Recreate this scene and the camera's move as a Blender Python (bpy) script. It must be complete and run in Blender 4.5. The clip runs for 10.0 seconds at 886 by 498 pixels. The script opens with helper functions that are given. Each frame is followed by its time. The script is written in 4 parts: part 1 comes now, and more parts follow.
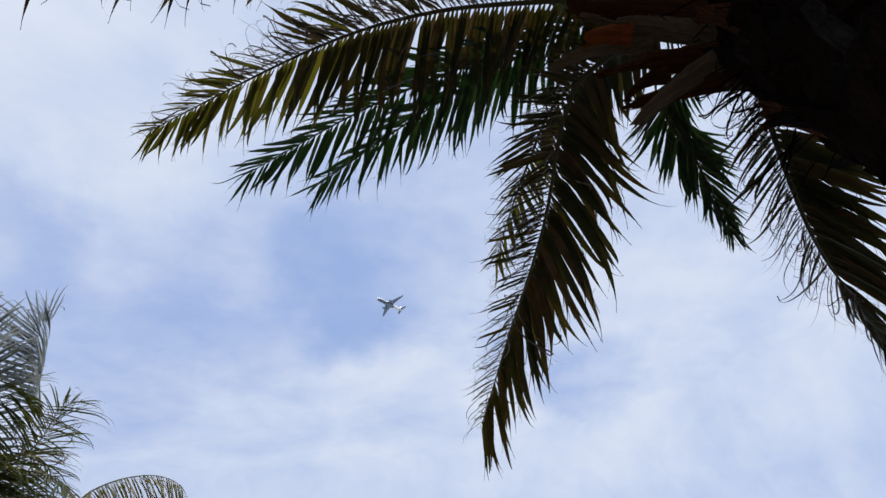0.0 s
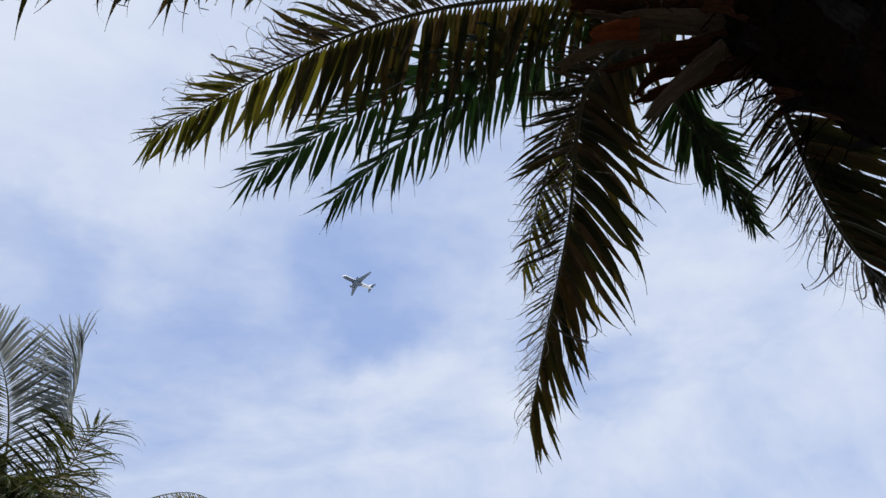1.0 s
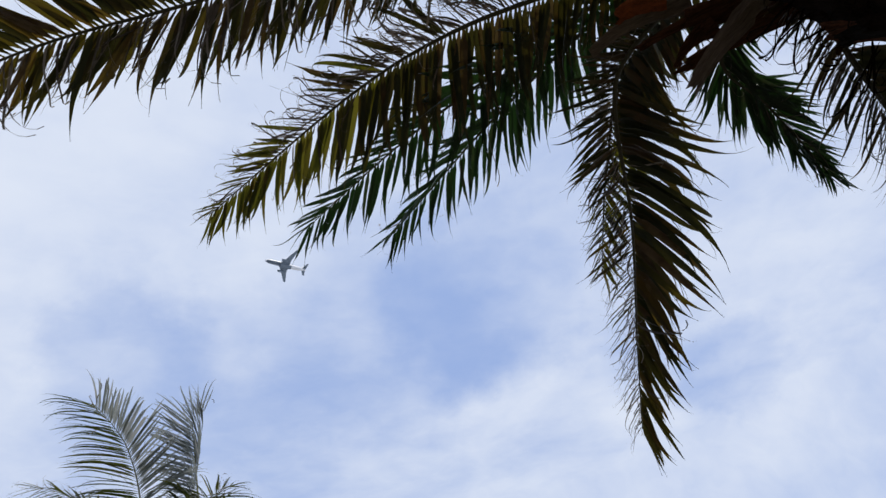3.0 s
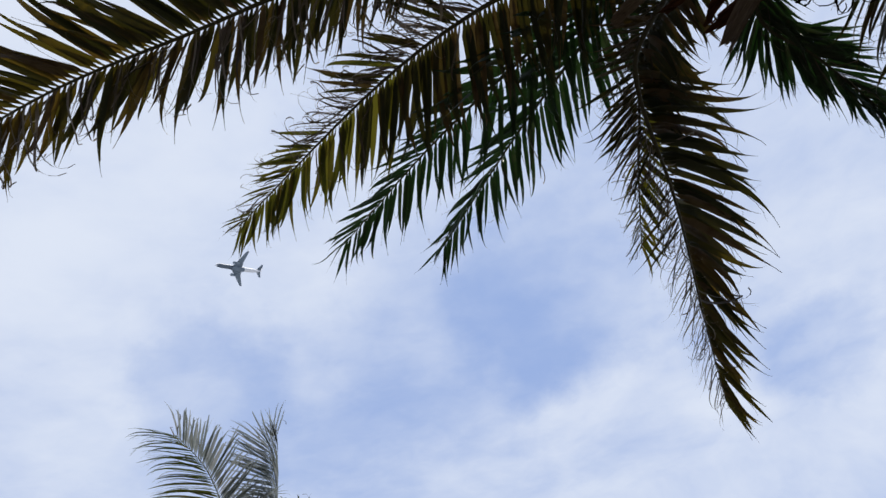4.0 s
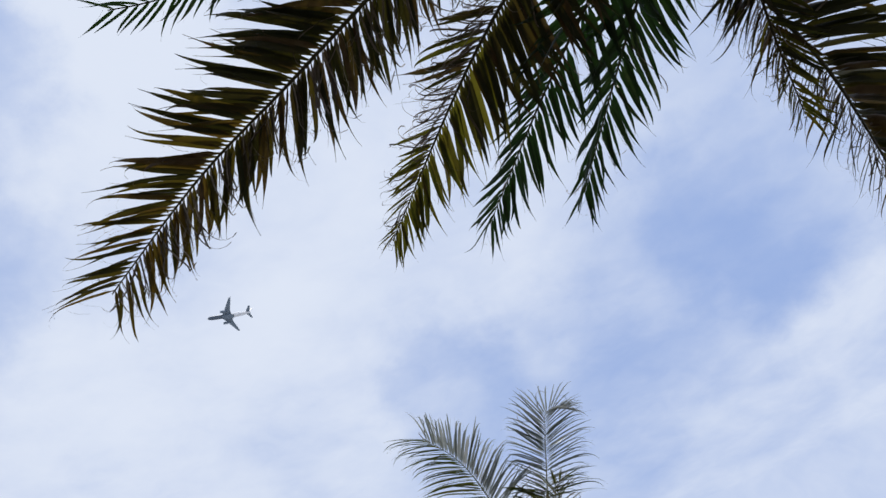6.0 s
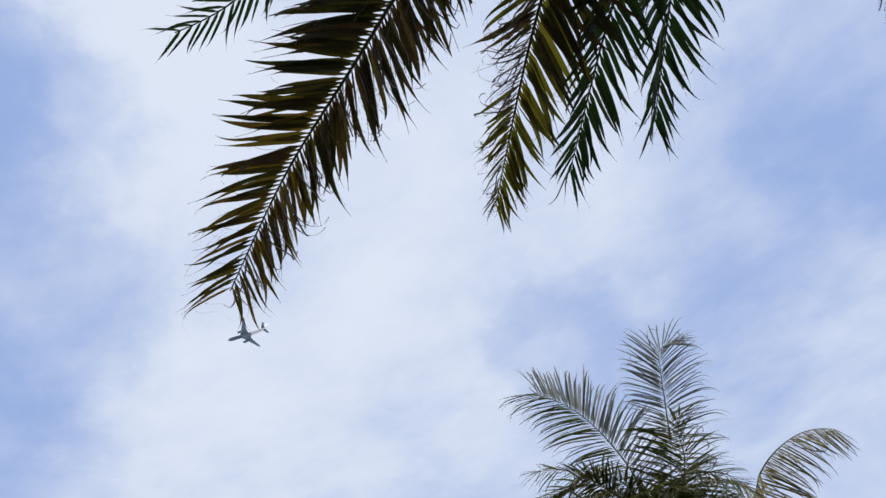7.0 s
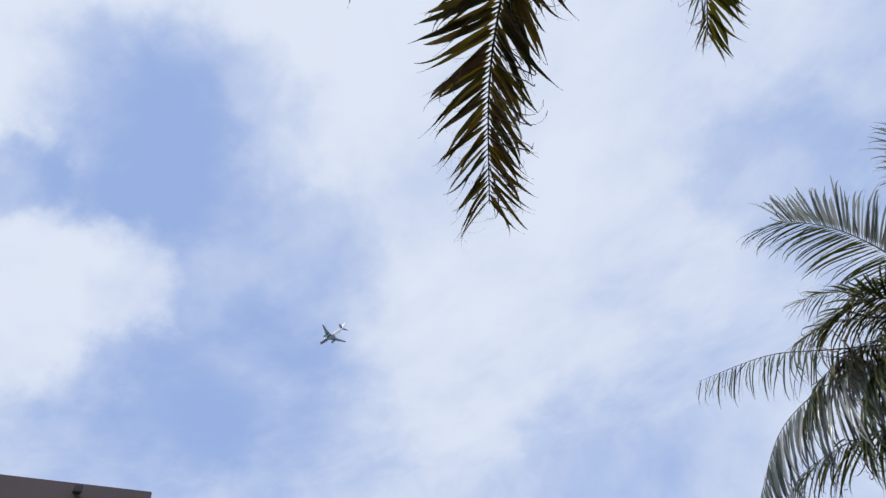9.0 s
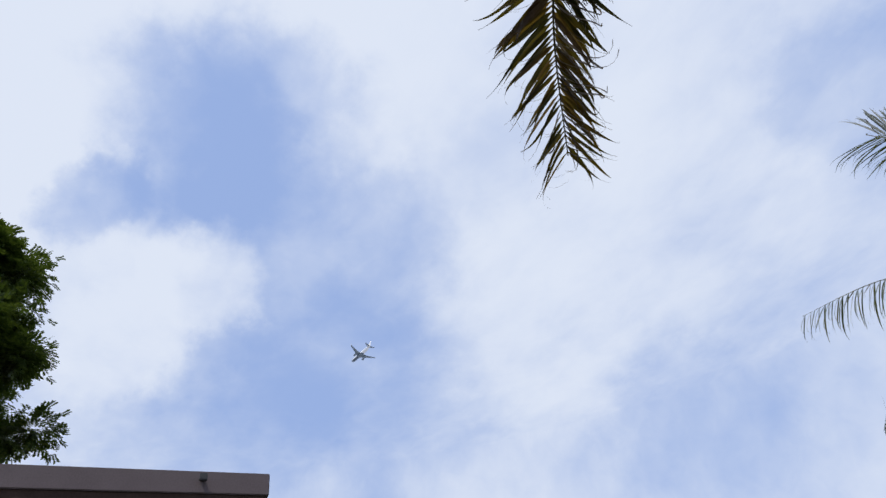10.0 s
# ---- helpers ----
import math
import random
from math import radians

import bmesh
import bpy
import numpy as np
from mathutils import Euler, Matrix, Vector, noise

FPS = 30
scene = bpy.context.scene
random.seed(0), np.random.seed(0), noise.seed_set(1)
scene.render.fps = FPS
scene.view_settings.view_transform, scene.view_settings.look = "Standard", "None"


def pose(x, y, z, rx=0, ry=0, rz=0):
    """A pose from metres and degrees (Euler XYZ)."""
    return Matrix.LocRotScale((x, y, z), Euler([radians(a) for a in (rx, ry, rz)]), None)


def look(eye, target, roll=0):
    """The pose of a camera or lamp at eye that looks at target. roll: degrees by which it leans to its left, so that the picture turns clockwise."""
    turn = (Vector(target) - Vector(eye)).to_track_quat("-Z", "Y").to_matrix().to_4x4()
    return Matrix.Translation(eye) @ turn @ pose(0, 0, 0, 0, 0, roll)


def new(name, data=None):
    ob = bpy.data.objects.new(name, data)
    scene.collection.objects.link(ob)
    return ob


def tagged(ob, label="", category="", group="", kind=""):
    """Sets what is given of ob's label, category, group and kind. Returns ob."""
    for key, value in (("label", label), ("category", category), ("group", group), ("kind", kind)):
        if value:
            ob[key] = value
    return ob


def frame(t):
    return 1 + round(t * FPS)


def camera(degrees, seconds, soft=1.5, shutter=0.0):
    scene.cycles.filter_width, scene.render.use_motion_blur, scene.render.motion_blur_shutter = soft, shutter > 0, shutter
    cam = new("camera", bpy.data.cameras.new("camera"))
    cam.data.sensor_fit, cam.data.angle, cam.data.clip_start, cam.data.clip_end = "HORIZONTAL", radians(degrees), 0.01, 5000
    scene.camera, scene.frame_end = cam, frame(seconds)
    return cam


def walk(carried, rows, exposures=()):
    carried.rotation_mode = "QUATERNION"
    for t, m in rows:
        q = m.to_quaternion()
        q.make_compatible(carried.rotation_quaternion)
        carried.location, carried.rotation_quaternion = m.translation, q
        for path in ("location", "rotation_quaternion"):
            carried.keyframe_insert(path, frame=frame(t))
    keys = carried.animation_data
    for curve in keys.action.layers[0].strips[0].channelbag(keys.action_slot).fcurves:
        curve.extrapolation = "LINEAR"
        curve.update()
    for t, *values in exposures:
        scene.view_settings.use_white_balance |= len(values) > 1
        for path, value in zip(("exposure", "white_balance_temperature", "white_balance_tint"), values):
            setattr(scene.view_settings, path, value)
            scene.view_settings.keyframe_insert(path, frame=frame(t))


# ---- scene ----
cam = camera(70.0, 10.0, soft=1.5)
PATH = [
    (0, pose(0.018, 0.109, 1.695, 133.00, 7.94, -31.30)),
    (0.5, pose(0.018, 0.109, 1.695, 133.43, 8.44, -29.57)),
    (1, pose(0.018, 0.109, 1.695, 133.92, 9.02, -28.12)),
    (1.5, pose(0.018, 0.109, 1.695, 134.60, 9.85, -25.62)),
    (2, pose(0.018, 0.109, 1.695, 135.46, 11.03, -22.97)),
    (2.5, pose(0.066, 0.112, 1.686, 136.91, 11.18, -19.36)),
    (4, pose(0.310, 0.221, 1.707, 140.63, 10.58, -7.44)),
    (4.5, pose(0.401, 0.248, 1.721, 141.45, 9.91, -2.22)),
    (5, pose(0.498, 0.266, 1.712, 141.87, 9.40, 4.47)),
    (5.5, pose(0.566, 0.267, 1.679, 142.64, 8.87, 11.41)),
    (7, pose(0.547, 0.231, 1.593, 141.11, 8.58, 30.08)),
    (7.5, pose(0.485, 0.198, 1.584, 139.59, 7.98, 36.29)),
    (8, pose(0.416, 0.158, 1.571, 138.13, 7.17, 43.11)),
    (8.5, pose(0.346, 0.094, 1.561, 136.56, 7.05, 48.45)),
    (9, pose(0.280, 0.022, 1.566, 134.61, 7.37, 54.30)),
    (9.5, pose(0.226, -0.018, 1.583, 133.72, 7.59, 59.49)),
    (10, pose(0.190, -0.031, 1.598, 133.00, 7.94, 63.80)),
]
walk(cam, PATH)

# ---- world and sun ----
SUN_AZ, SUN_EL = 150.0, 62.0          # degrees clockwise from +y, and above the horizon
scene.view_settings.exposure = 0.0


def toward(az, el):
    a, e = radians(az), radians(el)
    return Vector((math.sin(a) * math.cos(e), math.cos(a) * math.cos(e), math.sin(e)))


def node(nt, kind, inputs=None, **props):
    n = nt.nodes.new(kind)
    for k, v in props.items():
        if k == "operation":
            n.operation = v
        elif k == "data_type":
            n.data_type = v
        elif k == "blend_type":
            n.blend_type = v
        elif k == "interpolation_type":
            n.interpolation_type = v
    for k, v in (inputs or {}).items():
        if isinstance(v, bpy.types.NodeSocket):
            nt.links.new(v, n.inputs[k])
        else:
            n.inputs[k].default_value = v
    return n


# clouds: azimuth, elevation, radius in degrees, amount
WHITE_BANKS = [
    (-36, 62, 12.7, 0.07), (-85, 37, 4.5, 0.13), (34, 28, 7.0, 0.15), (-100, 41, 7.0, 0.14), (-66, 63, 10.2, 0.29), (-105, 54, 9.5, 0.37),
    (63, 31, 10.8, 0.09), (-90, 29, 5.1, 0.04), (-49, 34, 7.6, 0.15), (-91, 43, 3.8, 0.10), (-31, 37, 9.5, 0.11), (-76, 43, 3.8, 0.09),
    (-84, 41, 3.8, 0.25), (-91, 35, 3.8, 0.20), (-72, 51, 7.0, 0.09), (47, 25, 6.4, 0.09), (-55, 23, 7.0, 0.06), (-11, 53, 12.7, 0.11),
    (15, 49, 8.3, 0.09), (36, 43, 4.5, 0.06), (-44, 45, 9.5, 0.08),
]
BLUE_GAPS = [
    (26, 43, 7.6, -0.05), (-69, 37, 10.2, -0.11), (-79, 57, 5.1, -0.14), (-37, 22, 5.7, -0.13), (-97, 46, 3.2, -0.45), (-79, 29, 7.0, -0.15),
    (-89, 52, 7.0, -0.24), (-9, 40, 5.7, -0.19), (51, 28, 3.8, -0.21), (4, 39, 6.4, -0.10), (-28, 24, 5.1, -0.06), (-81, 54, 8.3, -0.34),
    (46, 32, 3.8, -0.11), (18, 42, 8.3, -0.11), (5, 31, 5.1, -0.07), (31, 42, 7.6, -0.19), (34, 24, 6.4, -0.12), (-64, 29, 7.0, -0.13),
    (64, 19, 8.9, -0.04), (-77, 38, 7.0, -0.13), (-64, 43, 5.7, -0.08),
]
world = bpy.data.worlds.new("sky")
scene.world = world
world.use_nodes = True
nt = world.node_tree
nt.nodes.clear()
tc = node(nt, "ShaderNodeTexCoord")
direction = node(nt, "ShaderNodeVectorMath", {0: tc.outputs["Generated"]}, operation="NORMALIZE")
warp = node(nt, "ShaderNodeTexNoise", {"Vector": direction.outputs[0], "Scale": 6.0, "Detail": 7.0, "Roughness": 0.6})
warp_c = node(nt, "ShaderNodeVectorMath", {0: warp.outputs["Color"], 1: (0.5, 0.5, 0.5)}, operation="SUBTRACT")
warp_s = node(nt, "ShaderNodeVectorMath", {0: warp_c.outputs[0], "Scale": 0.20}, operation="SCALE")
bent = node(nt, "ShaderNodeVectorMath", {0: direction.outputs[0], 1: warp_s.outputs[0]}, operation="ADD")
bent_n = node(nt, "ShaderNodeVectorMath", {0: bent.outputs[0]}, operation="NORMALIZE")
total = None
for az, el, rad, amount in WHITE_BANKS + BLUE_GAPS:
    d = node(nt, "ShaderNodeVectorMath", {0: bent_n.outputs[0], 1: toward(az, el)}, operation="DOT_PRODUCT")
    m = node(nt, "ShaderNodeMapRange", {"Value": d.outputs["Value"], "From Min": math.cos(radians(rad * 1.6)), "From Max": math.cos(radians(rad * 0.35)), "To Min": 0.0, "To Max": amount * 1.35}, interpolation_type="SMOOTHERSTEP")
    total = m.outputs[0] if total is None else node(nt, "ShaderNodeMath", {0: total, 1: m.outputs[0]}, operation="ADD").outputs[0]
# cloud layer seen in perspective: direction divided by its height
sep = node(nt, "ShaderNodeSeparateXYZ", {0: direction.outputs[0]})
zz = node(nt, "ShaderNodeMath", {0: sep.outputs[2], 1: 0.42}, operation="MAXIMUM")
inv = node(nt, "ShaderNodeMath", {0: 1.0, 1: zz.outputs[0]}, operation="DIVIDE")
layer = node(nt, "ShaderNodeVectorMath", {0: direction.outputs[0], "Scale": inv.outputs[0]}, operation="SCALE")
streak = node(nt, "ShaderNodeMapping", {"Vector": layer.outputs[0], "Rotation": (0, 0, radians(35)), "Scale": (1.0, 1.25, 1.0)})
wisps = node(nt, "ShaderNodeTexNoise", {"Vector": streak.outputs[0], "Scale": 3.0, "Detail": 9.0, "Roughness": 0.52, "Distortion": 0.25})
wisp_m = node(nt, "ShaderNodeMapRange", {"Value": wisps.outputs[0], "From Min": 0.25, "From Max": 0.75, "To Min": -0.18, "To Max": 0.18})
curds = node(nt, "ShaderNodeTexNoise", {"Vector": streak.outputs[0], "Scale": 11.0, "Detail": 6.0, "Roughness": 0.55, "Distortion": 0.6})
curd_m = node(nt, "ShaderNodeMapRange", {"Value": curds.outputs[0], "From Min": 0.25, "From Max": 0.75, "To Min": -0.055, "To Max": 0.055})
texture = node(nt, "ShaderNodeMath", {0: wisp_m.outputs[0], 1: curd_m.outputs[0]}, operation="ADD")
cover = node(nt, "ShaderNodeMath", {0: total, 1: texture.outputs[0]}, operation="ADD")
cover2 = node(nt, "ShaderNodeMapRange", {"Value": cover.outputs[0], "From Min": -0.58, "From Max": 0.47, "To Min": 0.0, "To Max": 1.0}, interpolation_type="SMOOTHSTEP")
sky = nt.nodes.new("ShaderNodeTexSky")
sky.sky_type, sky.sun_disc = "NISHITA", False
sky.sun_elevation, sky.sun_rotation = radians(SUN_EL), radians(SUN_AZ)
blue = node(nt, "ShaderNodeBackground", {"Color": sky.outputs[0], "Strength": 0.1})
haze = node(nt, "ShaderNodeBackground", {"Color": (0.35, 0.485, 0.835, 1), "Strength": 1.0})
clear = node(nt, "ShaderNodeMixShader", {0: 0.85, 1: blue.outputs[0], 2: haze.outputs[0]})
white = node(nt, "ShaderNodeBackground", {"Color": (0.728, 0.792, 0.922, 1), "Strength": 1.0})
mixed = node(nt, "ShaderNodeMixShader", {0: cover2.outputs[0], 1: clear.outputs[0], 2: white.outputs[0]})
out = node(nt, "ShaderNodeOutputWorld", {0: mixed.outputs[0]})

sun = new("sun", bpy.data.lights.new("sun", "SUN"))
sun.data.energy, sun.data.angle, sun.data.color = 2.6, radians(1.5), (1.0, 0.95, 0.86)
sun.matrix_world = look(toward(SUN_AZ, SUN_EL) * 60, (0, 0, 0))


# ---- materials ----
def material(name):
    m = bpy.data.materials.new(name)
    m.use_nodes = True
    return m, m.node_tree, m.node_tree.nodes["Principled BSDF"]


def ramp(nt, fac, stops):
    r = node(nt, "ShaderNodeValToRGB", {0: fac})
    els = r.color_ramp.elements
    while len(els) < len(stops):
        els.new(0.5)
    for e, (p, c) in zip(els, stops):
        e.position, e.color = p, (*c, 1)
    return r.outputs[0]


def grainy(name, dark, light, scale=8.0, rough=0.8, bump=0.3, stretch=(1, 1, 1), metal=0.0, fine=60.0):
    """A solid colour that varies at two scales, with fine relief."""
    m, nt, b = material(name)
    co = node(nt, "ShaderNodeTexCoord")
    mp = node(nt, "ShaderNodeMapping", {"Vector": co.outputs["Object"], "Scale": stretch})
    big = node(nt, "ShaderNodeTexNoise", {"Vector": mp.outputs[0], "Scale": scale, "Detail": 6.0, "Roughness": 0.6})
    small = node(nt, "ShaderNodeTexNoise", {"Vector": mp.outputs[0], "Scale": fine, "Detail": 4.0})
    both = node(nt, "ShaderNodeMath", {0: big.outputs[0], 1: small.outputs[0]}, operation="ADD")
    half = node(nt, "ShaderNodeMath", {0: both.outputs[0], 1: 0.5}, operation="MULTIPLY")
    nt.links.new(ramp(nt, half.outputs[0], [(0.32, dark), (0.68, light)]), b.inputs["Base Color"])
    bp = node(nt, "ShaderNodeBump", {"Height": half.outputs[0], "Strength": bump, "Distance": 0.02})
    nt.links.new(bp.outputs[0], b.inputs["Normal"])
    b.inputs["Roughness"].default_value, b.inputs["Metallic"].default_value = rough, metal
    b.inputs["Specular IOR Level"].default_value = 0.12 if rough > 0.75 else 0.5
    return m


def leafy(name, stops, through_colour, amount=0.3, rough=0.42):
    """Leaf blades: colour by blade, lengthwise ribs, light coming through."""
    m, nt, b = material(name)
    info = node(nt, "ShaderNodeObjectInfo")
    geo = node(nt, "ShaderNodeNewGeometry")
    pick = node(nt, "ShaderNodeMath", {0: info.outputs["Random"], 1: geo.outputs["Random Per Island"]}, operation="ADD")
    pick = node(nt, "ShaderNodeMath", {0: pick.outputs[0]}, operation="FRACT")
    co = node(nt, "ShaderNodeTexCoord")
    blot = node(nt, "ShaderNodeTexNoise", {"Vector": co.outputs["Object"], "Scale": 7.0, "Detail": 5.0})
    wob = node(nt, "ShaderNodeMath", {0: blot.outputs[0], 1: -0.5}, operation="ADD")
    wob = node(nt, "ShaderNodeMath", {0: wob.outputs[0], 1: 0.7}, operation="MULTIPLY")
    fac = node(nt, "ShaderNodeMath", {0: pick.outputs[0], 1: wob.outputs[0]}, operation="ADD")
    colour = ramp(nt, fac.outputs[0], stops)
    nt.links.new(colour, b.inputs["Base Color"])
    b.inputs["Roughness"].default_value = rough
    ribs = node(nt, "ShaderNodeTexNoise", {"Vector": co.outputs["Object"], "Scale": 90.0, "Detail": 2.0})
    bp = node(nt, "ShaderNodeBump", {"Height": ribs.outputs[0], "Strength": 0.25, "Distance": 0.003})
    nt.links.new(bp.outputs[0], b.inputs["Normal"])
    tint = node(nt, "ShaderNodeMix", {"Factor": 0.5, 6: colour, 7: (*through_colour, 1)}, data_type="RGBA")
    tr = node(nt, "ShaderNodeBsdfTranslucent", {"Color": tint.outputs[2]})
    mx = node(nt, "ShaderNodeMixShader", {0: amount, 1: b.outputs[0], 2: tr.outputs[0]})
    nt.links.new(mx.outputs[0], nt.nodes["Material Output"].inputs[0])
    return m


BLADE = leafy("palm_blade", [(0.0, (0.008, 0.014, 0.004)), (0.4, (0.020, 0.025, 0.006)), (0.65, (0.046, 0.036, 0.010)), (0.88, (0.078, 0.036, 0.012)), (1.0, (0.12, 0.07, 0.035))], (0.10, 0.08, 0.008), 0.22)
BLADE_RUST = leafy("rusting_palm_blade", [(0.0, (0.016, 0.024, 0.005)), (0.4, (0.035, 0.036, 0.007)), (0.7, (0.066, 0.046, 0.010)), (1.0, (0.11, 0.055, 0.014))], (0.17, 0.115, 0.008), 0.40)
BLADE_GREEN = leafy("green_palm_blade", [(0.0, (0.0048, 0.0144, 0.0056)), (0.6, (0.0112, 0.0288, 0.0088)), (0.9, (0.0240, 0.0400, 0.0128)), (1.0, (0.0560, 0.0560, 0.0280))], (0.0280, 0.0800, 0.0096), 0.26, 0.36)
BLADE_YELLOW = leafy("yellowing_palm_blade", [(0.0, (0.022, 0.032, 0.006)), (0.5, (0.05, 0.052, 0.009)), (0.85, (0.10, 0.075, 0.014)), (1.0, (0.10, 0.05, 0.02))], (0.22, 0.20, 0.014), 0.38)
BLADE_DRY = leafy("dry_palm_strand", [(0.0, (0.05, 0.038, 0.030)), (0.5, (0.14, 0.11, 0.09)), (1.0, (0.30, 0.255, 0.22))], (0.16, 0.12, 0.08), 0.14, 0.7)
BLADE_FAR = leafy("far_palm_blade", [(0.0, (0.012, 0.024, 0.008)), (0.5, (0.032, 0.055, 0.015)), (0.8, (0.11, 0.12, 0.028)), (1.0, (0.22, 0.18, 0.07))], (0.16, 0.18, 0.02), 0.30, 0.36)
# pale base colour holds the sky's reflection on glossy leaflets
BLADE_SHEEN = leafy("sky_sheen_blade", [(0.0, (0.05, 0.06, 0.05)), (0.35, (0.17, 0.19, 0.18)), (0.8, (0.34, 0.36, 0.36)), (1.0, (0.44, 0.43, 0.42))], (0.36, 0.38, 0.34), 0.42, 0.2)
BLADE_TAN = leafy("tan_green_blade", [(0.0, (0.06, 0.065, 0.015)), (0.5, (0.16, 0.14, 0.04)), (1.0, (0.28, 0.22, 0.09))], (0.24, 0.19, 0.05), 0.28, 0.5)
BLADE_FAR_DRY = leafy("far_dry_blade", [(0.0, (0.06, 0.05, 0.024)), (0.5, (0.13, 0.10, 0.05)), (1.0, (0.24, 0.19, 0.13))], (0.15, 0.11, 0.045), 0.2, 0.6)
SPRAY = grainy("dried_flower", (0.28, 0.20, 0.16), (0.55, 0.42, 0.36), 8, 0.8, 0.2)
TREE_LEAF = leafy("tree_leaf", [(0.0, (0.020, 0.040, 0.008)), (0.55, (0.050, 0.090, 0.014)), (1.0, (0.12, 0.16, 0.026))], (0.12, 0.17, 0.015), 0.32, 0.5)
RACHIS = grainy("frond_stalk", (0.03, 0.026, 0.012), (0.07, 0.058, 0.028), 14, 0.5, 0.2)
GREEN_STALK = grainy("green_leaf_base", (0.055, 0.065, 0.012), (0.16, 0.17, 0.04), 6, 0.55, 0.4, (0.7, 5, 5))
RACHIS_FAR = grainy("far_frond_stalk", (0.075, 0.08, 0.022), (0.19, 0.17, 0.06), 10, 0.6, 0.2)
BOOT = grainy("weathered_leaf_base", (0.060, 0.038, 0.026), (0.20, 0.15, 0.12), 5, 0.85, 0.9, (0.7, 7, 7), fine=24)
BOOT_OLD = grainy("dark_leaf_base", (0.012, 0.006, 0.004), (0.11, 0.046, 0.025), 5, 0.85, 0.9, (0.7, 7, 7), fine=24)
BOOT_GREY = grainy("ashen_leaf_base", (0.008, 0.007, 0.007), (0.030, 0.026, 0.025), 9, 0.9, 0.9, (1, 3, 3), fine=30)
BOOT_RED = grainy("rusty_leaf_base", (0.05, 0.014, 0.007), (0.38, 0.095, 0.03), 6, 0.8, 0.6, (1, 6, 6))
# bark and fibre near black: shade under the crown is put into the colour
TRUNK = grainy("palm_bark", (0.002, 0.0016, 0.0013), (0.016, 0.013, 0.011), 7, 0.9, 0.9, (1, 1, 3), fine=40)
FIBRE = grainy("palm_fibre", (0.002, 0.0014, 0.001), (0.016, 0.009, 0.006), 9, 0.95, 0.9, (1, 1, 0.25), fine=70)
BARK = grainy("tree_bark", (0.06, 0.045, 0.035), (0.16, 0.13, 0.10), 6, 0.9, 0.8, (1, 1, 0.3))
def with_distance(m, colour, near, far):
    """Ground colour turned pale far from the palms, added to bounce light up at the jet."""
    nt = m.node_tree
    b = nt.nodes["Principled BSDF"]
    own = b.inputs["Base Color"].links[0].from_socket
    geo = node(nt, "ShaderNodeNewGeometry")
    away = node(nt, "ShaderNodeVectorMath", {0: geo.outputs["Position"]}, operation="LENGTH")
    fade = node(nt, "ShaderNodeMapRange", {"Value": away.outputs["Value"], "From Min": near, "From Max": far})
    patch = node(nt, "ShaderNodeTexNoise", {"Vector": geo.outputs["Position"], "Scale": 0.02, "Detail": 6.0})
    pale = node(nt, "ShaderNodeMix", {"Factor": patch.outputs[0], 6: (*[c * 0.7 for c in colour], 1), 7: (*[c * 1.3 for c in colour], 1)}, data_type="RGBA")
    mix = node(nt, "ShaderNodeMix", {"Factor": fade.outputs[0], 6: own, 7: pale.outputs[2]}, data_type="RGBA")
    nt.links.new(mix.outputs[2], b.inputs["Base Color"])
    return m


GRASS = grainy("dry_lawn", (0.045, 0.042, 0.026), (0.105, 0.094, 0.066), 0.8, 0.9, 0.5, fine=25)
# unseen pale ring, there to lift the jet's dark underside
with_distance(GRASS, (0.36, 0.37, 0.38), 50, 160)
FASCIA = grainy("mauve_render", (0.112, 0.090, 0.095), (0.155, 0.128, 0.134), 1.6, 0.8, 0.15, fine=45)
SOFFIT = grainy("dark_soffit", (0.035, 0.022, 0.018), (0.07, 0.045, 0.036), 3.0, 0.8, 0.2, fine=45)
WALL = grainy("cream_render", (0.42, 0.38, 0.32), (0.55, 0.50, 0.43), 1.5, 0.85, 0.2, fine=50)
DARK_METAL = grainy("dark_metal", (0.015, 0.015, 0.016), (0.04, 0.04, 0.04), 20, 0.5, 0.1)
# matted fibre has almost no gloss; cut further to keep the shaded head dark
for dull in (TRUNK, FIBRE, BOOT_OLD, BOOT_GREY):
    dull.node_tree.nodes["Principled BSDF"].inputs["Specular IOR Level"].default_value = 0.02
PLANE_WHITE = grainy("aircraft_white", (0.74, 0.75, 0.77), (0.85, 0.85, 0.86), 0.4, 0.35, 0.02, fine=4)
PLANE_GREY = grainy("aircraft_grey", (0.13, 0.17, 0.215), (0.19, 0.235, 0.29), 0.5, 0.4, 0.02, fine=4)
PLANE_BLUE = grainy("aircraft_blue_grey", (0.08, 0.105, 0.14), (0.12, 0.15, 0.195), 0.5, 0.4, 0.02, fine=4)
PLANE_DARK = grainy("engine_dark", (0.03, 0.03, 0.035), (0.07, 0.07, 0.08), 1.0, 0.45, 0.02, fine=4)
GLASS, _nt, _b = material("window_glass")
_b.inputs["Base Color"].default_value = (0.02, 0.03, 0.035, 1)
_b.inputs["Roughness"].default_value = 0.05


# ---- mesh helpers ----
def mesh_object(name, verts, faces, mat, parent=None, label="", smooth=True, origin=(0, 0, 0)):
    me = bpy.data.meshes.new(name)
    me.from_pydata([tuple(v) for v in verts], [], faces)
    me.materials.append(mat)
    if smooth:
        me.polygons.foreach_set("use_smooth", [True] * len(me.polygons))
    me.update()
    ob = new(name, me)
    ob.location = origin
    if parent:
        ob.parent = parent
    if label:
        tagged(ob, label)
    return ob


